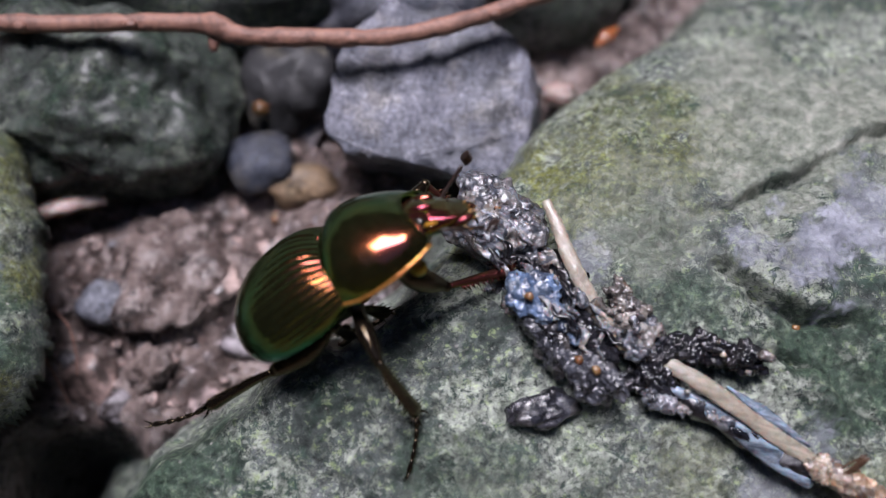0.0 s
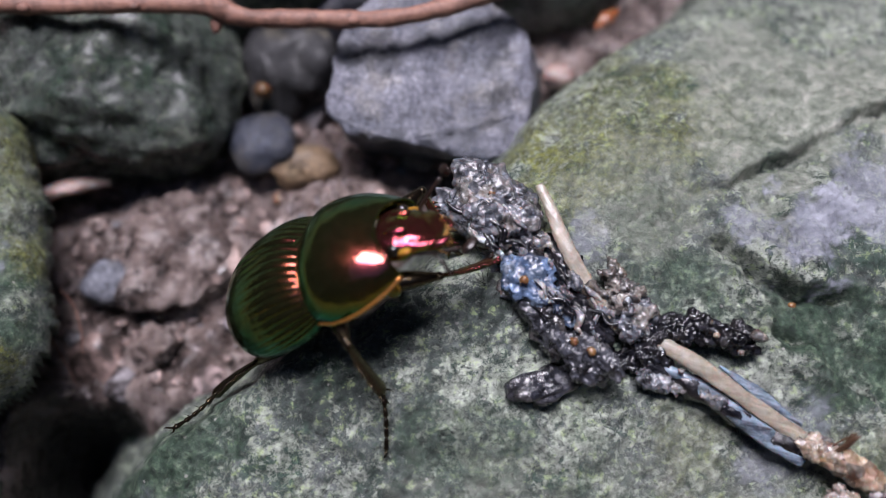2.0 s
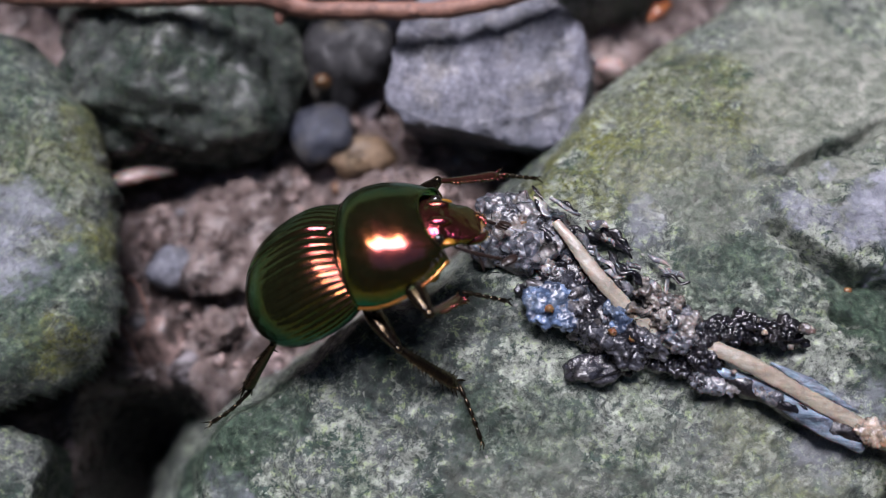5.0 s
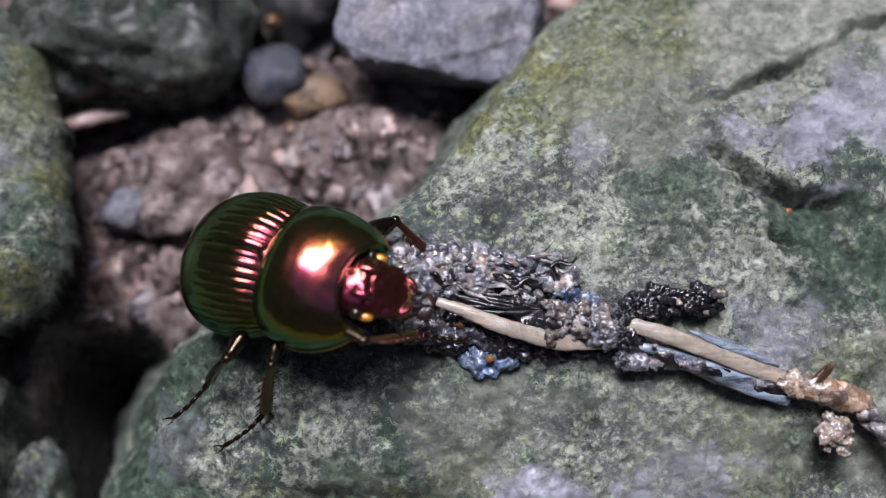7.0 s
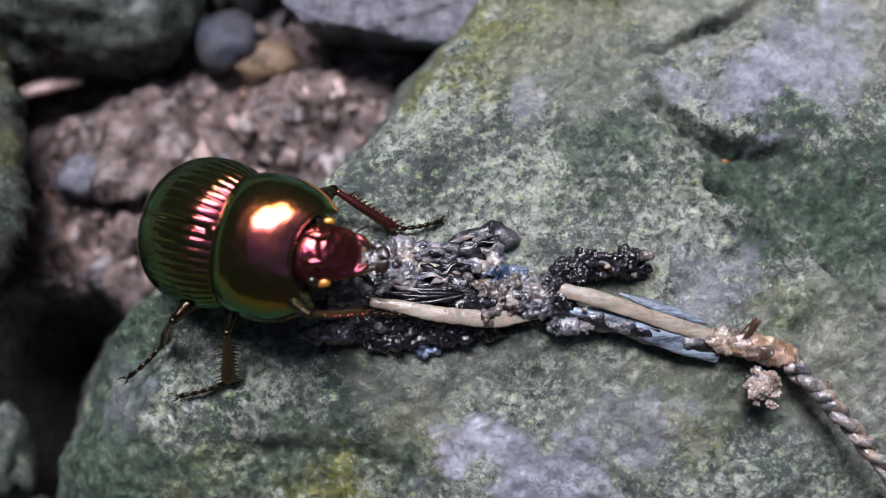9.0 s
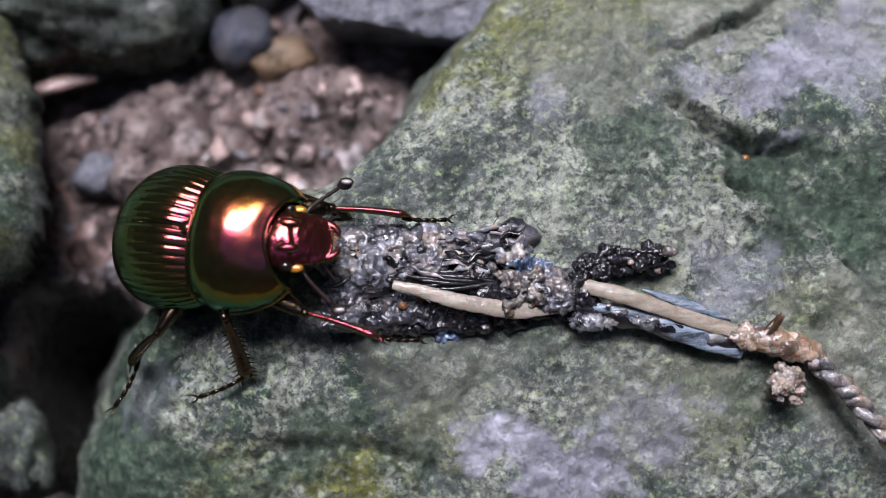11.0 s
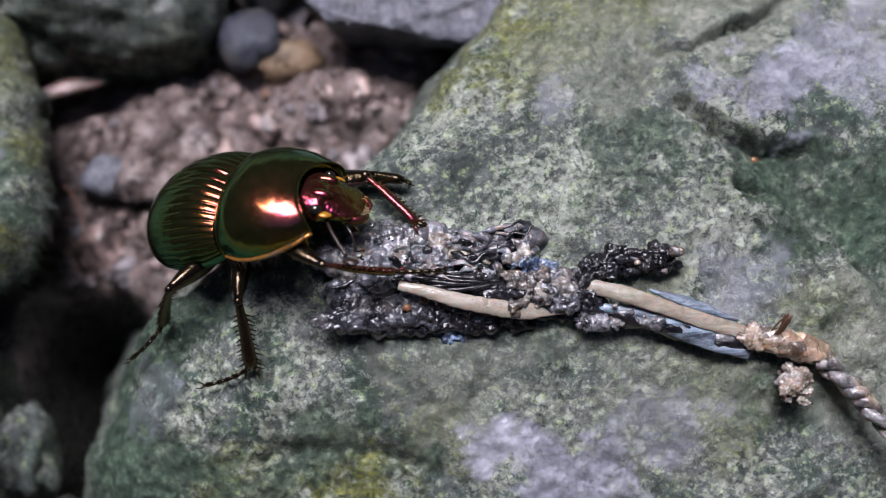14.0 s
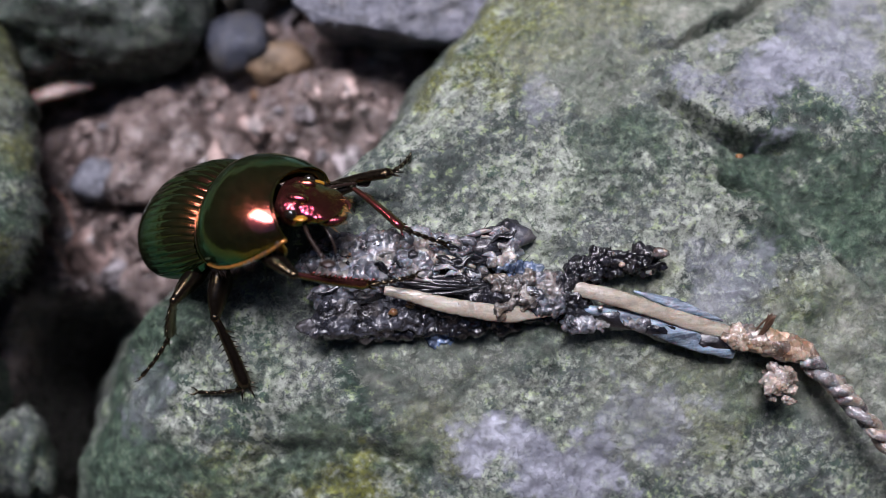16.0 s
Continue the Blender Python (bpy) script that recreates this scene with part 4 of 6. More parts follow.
def antenna(side):
    bm = bmesh.new()
    line = spline([(2.2, side * 1.9, -0.4), (2.8, side * 2.9, -0.6), (3.6, side * 3.8, -0.9), (4.5, side * 4.7, -1.2)], 4)
    tube(bm, line, [0.13 + 0.05 * (i % 2) for i in range(len(line))], 7)
    return bm


def antenna_club(side):
    bm = bmesh.new()
    for k in range(3):
        ball(bm, (4.85 + 0.1 * k, side * (5.05 + 0.1 * k), -1.3 + 0.2 * (k - 1)), (0.58, 0.36, 0.11), 12)
    return bm


def mouth(side):
    bm = bmesh.new()
    tube(bm, spline([(3.2, side * 1.2, -0.6), (4.4, side * 1.25, -0.5), (5.0, side * 0.8, -0.45), (5.1, side * 0.25, -0.45)], 4), [0.4, 0.42, 0.42, 0.4, 0.38, 0.35, 0.32, 0.28, 0.24, 0.2, 0.15, 0.1, 0.04], 8)
    return bm


def palp(side):
    bm = bmesh.new()
    tube(bm, spline([(3.6, side * 1.4, -1.0), (4.3, side * 2.1, -1.3), (4.7, side * 2.5, -2.0), (4.8, side * 2.6, -2.6)], 3), [0.08, 0.09, 0.08, 0.1, 0.09, 0.09, 0.11, 0.1, 0.08, 0.03], 7)
    return bm


def bristles(rng, roots, length, thick):
    """Fine tapered hairs, one mesh: roots are (place, way)."""
    bm = bmesh.new()
    for p, way in roots:
        p, way = Vector(p), Vector(way).normalized()
        bend = Vector((rng.uniform(-1, 1), rng.uniform(-1, 1), rng.uniform(-1, 1))) * 0.25 * length
        k = length * rng.uniform(0.6, 1.2)
        tube(bm, [p, p + way * k * 0.5 + bend * 0.3, p + way * k + bend], [thick, thick * 0.7, thick * 0.15], 4)
    return bm


def femur_mesh(length, fat):
    bm = bmesh.new()
    n = 12
    pts = [(length * i / n, 0, 0.25 * math.sin(math.pi * i / n)) for i in range(n + 1)]
    tube(bm, pts, [fat * (0.35 + 0.65 * math.sin(math.pi * min(0.97, (i + 0.8) / (n + 0.6))) ** 0.8) for i in range(n + 1)], 12, 0.06, 1.0)
    for v in bm.verts:
        v.co.y *= 0.72
    ball(bm, (length, 0, 0.03), (0.4, 0.36, 0.4), 12)
    return bm


def tibia_mesh(length, fat, rng, digging=False):
    """Shin widening to its end, armed with spines; teeth along the edge of a digging leg."""
    bm = bmesh.new()
    n = 14
    pts = [(length * i / n, 0, 0.15 * math.sin(math.pi * i / n)) for i in range(n + 1)]
    tube(bm, pts, [fat * (0.5 + 0.55 * (i / n) ** 0.8) if i < n else fat * 0.7 for i in range(n + 1)], 10, 0.08, 0.8)
    for v in bm.verts:
        v.co.z *= 0.75
    for i in range(3, n + 1):
        for side in (-1, 1):
            if digging and side < 0:
                continue
            k = 0.75 if digging else rng.uniform(0.7, 1.2)
            base = Vector((pts[i][0], side * fat * 0.6, pts[i][2]))
            tip = base + Vector((0.3, side * 0.55, rng.uniform(-0.2, 0.2))) * k * (1.25 if i > n - 2 else 1)
            tube(bm, [base, (base + tip) / 2, tip], [0.17 if digging else 0.09, 0.1 if digging else 0.055, 0.015], 5)
    for side in (-1, 1):
        base = Vector((length, side * fat * 0.4, 0))
        tube(bm, [base, base + Vector((0.45, side * 0.25, -0.2)), base + Vector((0.95, side * 0.35, -0.35))], [0.13, 0.09, 0.015], 5)
    return bm


def tarsus_mesh(length, fat):
    """Five beads and two claws, ahead from the ankle."""
    bm = bmesh.new()
    way = Vector((1.0, 0.0, 0.0))
    across = Vector((-way.y, way.x, 0))
    p = Vector((0, 0, 0))
    for k in range(5):
        step = length / 5 * (1.25 if k in (0, 4) else 0.9)
        q = p + way * step
        tube(bm, [p, p + (q - p) * 0.25, p + (q - p) * 0.8, q], [fat * 0.5, fat * 0.75, fat, fat * 0.55], 7)
        p = q
        way = (way + across * 0.05 + Vector((0, 0, -0.05))).normalized()
    for s in (-1, 1):
        tube(bm, spline([p, p + way * 0.35 + across * 0.28 * s, p + way * 0.75 + across * 0.34 * s + Vector((0, 0, -0.2))], 3), [fat * 0.5, fat * 0.45, fat * 0.4, fat * 0.33, fat * 0.25, fat * 0.15, 0.01], 5)
    for i in range(4):
        a = Vector((0, 0, 0)).lerp(p, (i + 0.6) / 4)
        tube(bm, [a, a + across * 0.35 + way * 0.15], [0.04, 0.008], 4)
        tube(bm, [a, a - across * 0.35 + way * 0.15], [0.04, 0.008], 4)
    return bm


LEGS = {  # hip, femur, shin, bend hint
    "front_right": ((3.4, -2.3, -1.5), 5.0, 5.8, (0.6, -0.8, 0.6)),
    "front_left": ((3.4, 2.3, -1.5), 5.0, 5.8, (0.4, 0.9, 0.7)),
    "middle_right": ((-0.8, -2.6, -2.2), 4.8, 6.3, (0.0, -0.7, 0.8)),
    "middle_left": ((-0.8, 2.6, -2.2), 5.8, 6.0, (0.3, 0.7, 0.8)),
    "hind_right": ((-3.2, -2.6, -2.0), 5.7, 6.0, (-0.5, -0.6, 0.8)),
    "hind_left": ((-3.2, 2.6, -2.0), 6.0, 6.0, (-0.5, 0.6, 0.8)),
}


def dung_beetle():
    rng = random.Random(3)
    feelers = {}
    root = tagged(new("dung_beetle"), "glossy coppery-green dung beetle gripping a dropping", "beetle")
    for side, label in ((-1, "ribbed copper-green wing case"), (1, "ribbed copper-green wing case")):
        part("wing_case", elytron(side), M_ELYTRA, root, label)
    shell = part("pronotum", pronotum(), M_PRONOTUM, root, "domed coppery shield with green edges")
    for kind in ("front", "rear", "left", "right"):
        line = rim_line(kind)
        bm = bmesh.new()
        tube(bm, line, [0.17 if kind in ("left", "right") else 0.08] * len(line), 8)
        part("rim", bm, M_RIM if kind in ("left", "right") else M_PRONOTUM, shell, "thin gilded rim")
    bm = bmesh.new()
    ball(bm, (-0.7, 0, 3.0), (0.95, 0.75, 0.35), 16)
    part("scutellum", bm, M_ELYTRA, root, "small golden shield at the suture")
    for side in (-1, 1):
        bm = bmesh.new()
        ball(bm, (5.3, side * 3.0, -1.7), (0.7, 0.4, 0.75), 14)
        part("collar_spot", bm, M_GOLD, shell, "golden patch beside the neck")
    under = part("underside", belly(), M_BELLY, root, "dark bristly underside")
    roots = []
    for _ in range(160):
        u, s = rng.uniform(-0.2, 1), rng.choice((-1, 1))
        p = pronotum_point(1 - abs(u), s) + Vector((0, -0.1 * s, -0.25))
        roots.append((p, (rng.uniform(-0.3, 0.3), 0.5 * s, -1)))
    part("fringe", bristles(rng, roots, 0.7, 0.025), M_HORN, under, "fringe of fine brown hairs")
    head = part("head", head_shell(), M_HEAD, root, "wrinkled red-copper head")
    for side in (-1, 1):
        bm = bmesh.new()
        ball(bm, (1.4, side * 2.2, 0.4), (0.5, 0.42, 0.45), 16)
        part("eye", bm, M_EYE, head, "black bead-like eye")
        bm = bmesh.new()
        ball(bm, (2.05, side * 2.25, 0.2), (0.62, 0.36, 0.16), 14)
        part("cheek", bm, M_GOLD, head, "golden cheek ridge")
        bm = bmesh.new()
        ball(bm, (1.5, side * 0.95, 1.02), (0.95, 0.42, 0.34), 14)
        part("brow", bm, M_HEAD, head, "low copper brow ridge")
        feelers[side] = [part("antenna", antenna(side), M_HORN, head), part("antenna_club", antenna_club(side), M_HORN, head, "dark leafed antenna club")]
        part("mandible", mouth(side), M_LEG_RED, head)
        part("palp", palp(side), M_HORN, head)
    roots = [((rng.uniform(3.6, 4.5), rng.uniform(-1.5, 1.5), rng.uniform(-0.6, -0.1)), (1, rng.uniform(-0.5, 0.5), rng.uniform(-0.7, 0.1))) for _ in range(70)]
    part("beard", bristles(rng, roots, 0.9, 0.035), M_GOLD_HAIR, head, "short golden mouth bristles")
    limbs = {}
    for name, (hip, a, b, hint) in LEGS.items():
        front = name.startswith("front")
        leg = part("leg", femur_mesh(a, 1.1 if name.startswith("hind") else 0.95), M_LEG, root, "dark coppery spined leg")
        shin = part("shin", tibia_mesh(b, 0.46 if front else 0.6, rng, front), M_LEG_RED if front else M_LEG, leg, "reddish toothed shin" if front else "")
        foot = part("foot", tarsus_mesh(3.6 if front else 4.4, 0.22), M_LEG, leg)
        limbs[name] = (leg, shin, foot)
    return root, shell, head, limbs, feelers


BEETLE, SHIELD, HEAD, LEG_PARTS, FEELERS = dung_beetle()

# ---- the dropping that it drags, and crumbs of it ----
def lumps(blobs, level=3, rough=0.3, size=1.2, seed=1.0):
    """A mass of merged lumps: (centre, radii) each, dented by noise at two sizes."""
    unit = bmesh.new()
    bmesh.ops.create_icosphere(unit, subdivisions=level, radius=1.0)
    unit.verts.index_update()
    ways = [v.co.normalized() for v in unit.verts]
    faces = [[v.index for v in f.verts] for f in unit.faces]
    unit.free()
    bm = bmesh.new()
    for n, (c, r) in enumerate(blobs):
        made = []
        for d in ways:
            k = 1 + rough * fbm(d, 0.7, 3, seed + n) + 0.4 * rough * fbm(d, 0.25, 2, seed + n + 9)
            made.append(bm.verts.new((c[0] + d.x * r[0] * k, c[1] + d.y * r[1] * k, c[2] + d.z * r[2] * k)))
        for f in faces:
            bm.faces.new([made[i] for i in f])
    return bm


def scatter_lumps(rng, centre, spread, count, radius):
    out = []
    for _ in range(count):
        r = radius * rng.uniform(0.45, 1.1)
        out.append((tuple(c + s * rng.uniform(-1, 1) for c, s in zip(centre, spread)), (r * rng.uniform(0.9, 1.6), r * rng.uniform(0.7, 1.1), r * rng.uniform(0.6, 0.95))))
    return out


def ribbon(points, widths, thick, seed=0.0, cup=0.2, tilt=0.0):
    """A strap of skin with thickness, uneven edges and a slight twist."""
    bm = bmesh.new()
    pts = spline(points, 18)
    rings = []
    for i, p in enumerate(pts):
        k = i / (len(pts) - 1)
        w = float(np.interp(k, np.linspace(0, 1, len(widths)), widths)) * (1 + 0.14 * fbm((i * 0.3, seed, 0), 1.5, 3))
        ahead = (pts[min(i + 1, len(pts) - 1)] - pts[max(i - 1, 0)]).normalized()
        side = Vector((0, 0, 1)).cross(ahead).normalized()
        side = Matrix.Rotation(radians(tilt), 3, ahead) @ side
        up = ahead.cross(side)
        ring = []
        for a in np.linspace(0, 2 * math.pi, 12, endpoint=False):
            x, z = math.cos(a), math.sin(a)
            q = p + side * x * w / 2 + up * (z * thick / 2 - cup * w * 0.3 * x * x)
            ring.append(bm.verts.new(q + up * 0.04 * fbm(q, 0.8, 3, seed) + side * 0.03 * fbm(q, 0.5, 2, seed + 5)))
        rings.append(ring)
    for a, b in zip(rings, rings[1:]):
        for k in range(12):
            bm.faces.new((a[k], a[(k + 1) % 12], b[(k + 1) % 12], b[k]))
    bm.faces.new(rings[0][::-1])
    bm.faces.new(rings[-1])
    return bm


def add_mesh(bm, other):
    """Joins another bmesh into bm."""
    mesh = bpy.data.meshes.new("piece")
    other.to_mesh(mesh)
    other.free()
    bm.from_mesh(mesh)
    bpy.data.meshes.remove(mesh)


def strands(rng, start, end, spread, count, thick, sag=0.4):
    """A bundle of wet hairs from one place to another."""
    bm = bmesh.new()
    for _ in range(count):
        a = Vector(start) + Vector([s * rng.uniform(-1, 1) for s in spread])
        b = Vector(end) + Vector([0.7 * s * rng.uniform(-1, 1) for s in spread])
        mid = (a + b) / 2 + Vector((0, rng.uniform(-sag, sag), rng.uniform(-0.2, sag)))
        r = thick * rng.uniform(0.6, 1.3)
        tube(bm, spline([a, mid, b], 4), [r * 0.4, r, r, r, r, r, r, r, r * 0.3], 5)
    return bm


def dropping():
    rng = random.Random(11)
    root = tagged(new("dropping"), "wet twisted dark dropping with pale straps and matted hair", "dropping")
    part("strap", ribbon([(-1.0, -0.5, 1.9), (1.2, -1.1, 2.1), (3.6, -1.8, 1.9), (8.0, -3.2, 1.0), (12.2, -4.4, 0.1)], [1.1, 1.3, 1.35, 1.25, 1.2], 0.36, 1.0, 0.12, 12), M_STRAP, root, "pale beige fibrous strap")
    part("membrane", ribbon([(-0.6, -1.9, 0.9), (3.5, -2.9, 1.0), (8.5, -4.6, 0.25), (12.6, -6.0, -0.5)], [0.5, 1.2, 1.8, 1.0], 0.4, 2.0, 0.2, 20), M_STRAP_BLUE, root, "bluish-grey skin strip")
    part("membrane", ribbon([(4.6, -0.9, 1.2), (8.0, -2.0, 0.9), (11.8, -3.4, 0.3)], [0.2, 1.1, 0.2], 0.3, 3.0), M_STRAP_BLUE, root, "bluish-grey skin strip")
    bm = bmesh.new()
    line = spline([(-1.5, -1.8, 0.4), (3, -2.9, 0.3), (8, -4.2, -0.2), (13, -5.4, -0.7)], 8)
    tube(bm, line, [0.8 + 0.15 * math.sin(i) for i in range(len(line))], 12, 0.35, 1.2, 5.0)
    part("core", bm, M_BLACK, root, "black sticky core")
    part("crust", fuse(lumps(scatter_lumps(rng, (2.2, -2.9, 0.5), (2.8, 0.8, 0.3), 18, 0.75), 2, 0.35, 1.0, 31.0), 0.14, 0.3, 0.6, 10.0), M_DUNG, root, "grey crumbs on the strap")
    part("spur", fuse(lumps(scatter_lumps(rng, (0.6, 0.7, 1.6), (1.5, 0.6, 0.4), 14, 0.75) + scatter_lumps(rng, (3.4, 1.4, 1.8), (1.9, 0.7, 0.6), 26, 0.72) + scatter_lumps(rng, (5.8, 1.6, 1.7), (0.8, 0.6, 0.5), 10, 0.6), 3, 0.42, 1.0, 7.0), 0.12, 0.35, 0.6, 6.0), M_BLACK, root, "black glistening spur of dung")
    part("node", fuse(lumps(scatter_lumps(rng, (-1.6, -1.0, 0.9), (1.7, 0.8, 0.5), 20, 0.85) + scatter_lumps(rng, (-3.2, -2.3, 0.3), (1.6, 0.5, 0.2), 12, 0.7) + scatter_lumps(rng, (-0.4, 0.1, 1.6), (1.0, 0.9, 0.45), 16, 0.6), 3, 0.4, 1.0, 83.0), 0.13, 0.35, 0.7, 14.0), M_BLACK, root, "black knot joining the straps")
    bm = lumps([((6.8, 1.9, 2.5), (0.7, 0.5, 0.5)), ((5.9, 0.5, 1.7), (0.3, 0.25, 0.3)), ((3.6, 1.0, 2.6), (0.28, 0.25, 0.2)), ((2.9, 1.9, 2.6), (0.3, 0.2, 0.2)), ((1.7, -2.3, 1.6), (0.26, 0.2, 0.2))], 2, 0.3, 0.6, 13.0)
    part("grain", bm, M_PALE, root, "pale grains of sand")
    part("knot", fuse(lumps(scatter_lumps(rng, (13.2, -4.7, 0.1), (0.8, 0.7, 0.4), 10, 0.75), 3, 0.3, 0.9, 17.0), 0.12, 0.25, 0.6, 7.0), M_PALE, root, "pale gristly knot")
    bm = lumps([((14.2, -5.0, 0.1), (1.3, 1.0, 0.9)), ((15.4, -5.2, 0.1), (1.3, 1.15, 1.0)), ((16.6, -5.6, 0.0), (1.4, 1.2, 1.0)), ((17.8, -6.0, -0.2), (1.3, 1.1, 0.9)), ((18.7, -6.6, -0.5), (0.9, 0.8, 0.7))], 3, 0.22, 1.0, 19.0)
    part("gristle", fuse(bm, 0.14, 0.12, 1.0, 12.0), M_AMBER, root, "brownish translucent gristle")
    part("tuft", strands(rng, (14.6, -4.7, 0.6), (15.2, -3.6, 2.4), (0.5, 0.3, 0.2), 22, 0.07, 0.2), M_HAIR, root, "dark hair tuft")
    bm = lumps([((15.6, -7.6, -0.6), (0.8, 0.7, 0.7)), ((16.6, -8.2, -0.5), (0.9, 0.8, 0.7))] + scatter_lumps(rng, (16.2, -9.0, -0.9), (1.0, 1.2, 0.3), 14, 0.55), 3, 0.5, 0.8, 23.0)
    for n in range(9):
        a = radians(rng.uniform(190, 350))
        p = Vector((16.0 + rng.uniform(-0.7, 0.7), -8.0 + rng.uniform(-0.5, 0.3), -0.3))
        way = Vector((math.cos(a), math.sin(a), rng.uniform(-0.2, 0.3)))
        add_mesh(bm, ribbon([p, p + way * 0.8 + Vector((0, 0, 0.3)), p + way * 1.5 + Vector((0, 0, rng.uniform(-0.4, 0.4)))], [0.5, rng.uniform(0.9, 1.3), 0.4], 0.3, 60.0 + n, 0.5, rng.uniform(-40, 40)))
    part("flake", fuse(bm, 0.1, 0.2, 0.5, 8.0), M_PALE, root, "crumpled pale flake")
    bm = bmesh.new()
    axis_line = spline([(18.4, -6.6, -0.5), (20.7, -8.7, -1.2), (22.6, -10.8, -1.9), (25.5, -14, -3.2), (29, -18, -5.2)], 12)
    for turn in (0, math.pi):
        pts = []
        for i, p in enumerate(axis_line):
            a = i * 0.55 + 0.5 * math.sin(i * 0.4) + turn
            ahead = (axis_line[min(i + 1, len(axis_line) - 1)] - axis_line[max(i - 1, 0)]).normalized()
            side = ahead.cross(Vector((0, 0, 1))).normalized()
            pts.append(p + (side * math.cos(a) + side.cross(ahead) * math.sin(a)) * 0.42)
        tube(bm, pts, [0.56 - 0.003 * i for i in range(len(pts))], 12, 0.5, 0.9, 29.0)
    part("twisted_tail", bm, M_TAIL, root, "grey tail twisted like a cord")

    clump = part("clump", fuse(lumps(scatter_lumps(rng, (-3.0, -1.0, 1.7), (1.6, 1.4, 0.6), 30, 0.85), 3, 0.3, 1.0, 41.0), 0.16, 0.35, 0.9, 2.0), M_DUNG, root, "gritty grey dung clump")
    lobe = part("lobe", fuse(lumps(scatter_lumps(rng, (-17.4, 2.0, 1.3), (3.2, 2.6, 0.9), 34, 1.5) + scatter_lumps(rng, (-13.2, 2.4, 1.7), (2.4, 1.5, 0.5), 26, 0.8) + scatter_lumps(rng, (-9.6, 2.2, 1.8), (3.0, 1.6, 0.4), 34, 0.6), 3, 0.28, 1.0, 43.0), 0.15, 0.24, 0.9, 3.0), M_DUNG, clump, "wet grey lumpy lobe")
    heap = part("lobe", fuse(lumps(scatter_lumps(rng, (-16.6, -2.0, 0.7), (4.4, 1.3, 0.7), 44, 1.15), 3, 0.28, 1.0, 47.0), 0.14, 0.26, 0.8, 4.0), M_HEAP, clump, "gritty dark grey lobe")
    core = part("core", fuse(lumps(scatter_lumps(rng, (-10.5, -0.4, 0.7), (4.6, 2.2, 0.4), 34, 1.4) + scatter_lumps(rng, (-10.5, -2.9, 0.3), (4.5, 0.6, 0.3), 20, 1.0), 3, 0.35, 1.2, 53.0), 0.16, 0.35, 1.0, 5.0), M_BLACK, clump, "black sticky core")
    part("strap", ribbon([(-15.6, -0.7, 3.2), (-13.5, -1.2, 3.2), (-11.1, -1.9, 3.0), (-8.5, -2.4, 2.7), (-5.6, -2.7, 2.1), (-2.0, -2.3, 1.3)], [0.75, 1.0, 1.2, 1.35, 1.3, 0.9], 0.32, 5.0, 0.1, 12), M_STRAP, clump, "pale beige fibrous strap")
    slip = part("strap", ribbon([(-13.5, 2.4, 2.3), (-10.5, 2.0, 2.5), (-8.2, 1.3, 2.4)], [0.4, 0.7, 0.4], 0.3, 6.0), M_STRAP, clump, "pale beige fibrous strap")
    felt = part("matted_hair", strands(rng, (-14.6, 0.6, 1.8), (-6.8, 0.3, 1.8), (1.6, 0.9, 0.4), 46, 0.2, 0.9), M_FELT, clump, "glossy black matted hair")
    gristle = part("gristle", fuse(lumps(scatter_lumps(rng, (-8.4, 3.4, 1.5), (2.4, 1.3, 0.5), 26, 0.8) + scatter_lumps(rng, (-13.6, 2.6, 2.2), (3.0, 1.5, 0.4), 30, 0.9) + scatter_lumps(rng, (-6.0, 2.2, 2.4), (1.0, 0.9, 0.3), 10, 0.6), 3, 0.35, 0.9, 59.0), 0.14, 0.25, 0.7, 9.0), M_MUSH, clump, "pale gristle")
    part("crumb", fuse(lumps(scatter_lumps(rng, (-5.4, -1.0, 2.2), (1.6, 1.6, 0.5), 30, 0.65), 3, 0.45, 0.8, 97.0), 0.12, 0.3, 0.6, 21.0), M_CRUMB, clump, "brown-grey crumbling knot over the strap's end")
    wet = part("membrane", fuse(lumps([((-5.6, 1.4, 2.2), (1.3, 0.7, 0.5)), ((-3.9, 1.0, 2.0), (1.2, 0.6, 0.4)), ((-4.8, 0.7, 2.1), (1.0, 0.5, 0.4))], 3, 0.35, 0.9, 61.0), 0.12, 0.3, 0.7, 15.0), M_BLUEISH, clump, "bluish wet membrane")
    skin = part("membrane", fuse(lumps([((-11.9, -3.9, 0.2), (1.6, 1.2, 0.8)), ((-10.2, -3.6, 0.1), (1.7, 1.3, 0.7)), ((-11.2, -2.6, 0.3), (1.6, 1.2, 0.7)), ((-11.4, -4.8, 0.0), (1.2, 0.9, 0.6))], 3, 0.25, 0.9, 67.0), 0.14, 0.22, 0.8, 11.0), M_BLUEISH, clump, "bright blue-grey membrane")
    grains = []
    for n, (c, holder) in enumerate([((-11.0, -4.2, 1.3), "skin"), ((-17.5, 0.2, 2.9), "lobe"), ((-15.0, -2.2, 1.9), "heap"), ((-19.5, -2.4, 1.7), "heap"), ((-16.0, 3.6, 2.6), "lobe"), ((-13.6, -1.6, 1.9), "heap"), ((-18.6, 2.4, 2.8), "lobe")]):
        bm = lumps([(c, (0.4, 0.34, 0.3))], 2, 0.35, 0.5, 71.0 + n)
        grains.append((part("grain", bm, M_GRIT, clump, "amber grain of sand"), holder))
    shreds = []
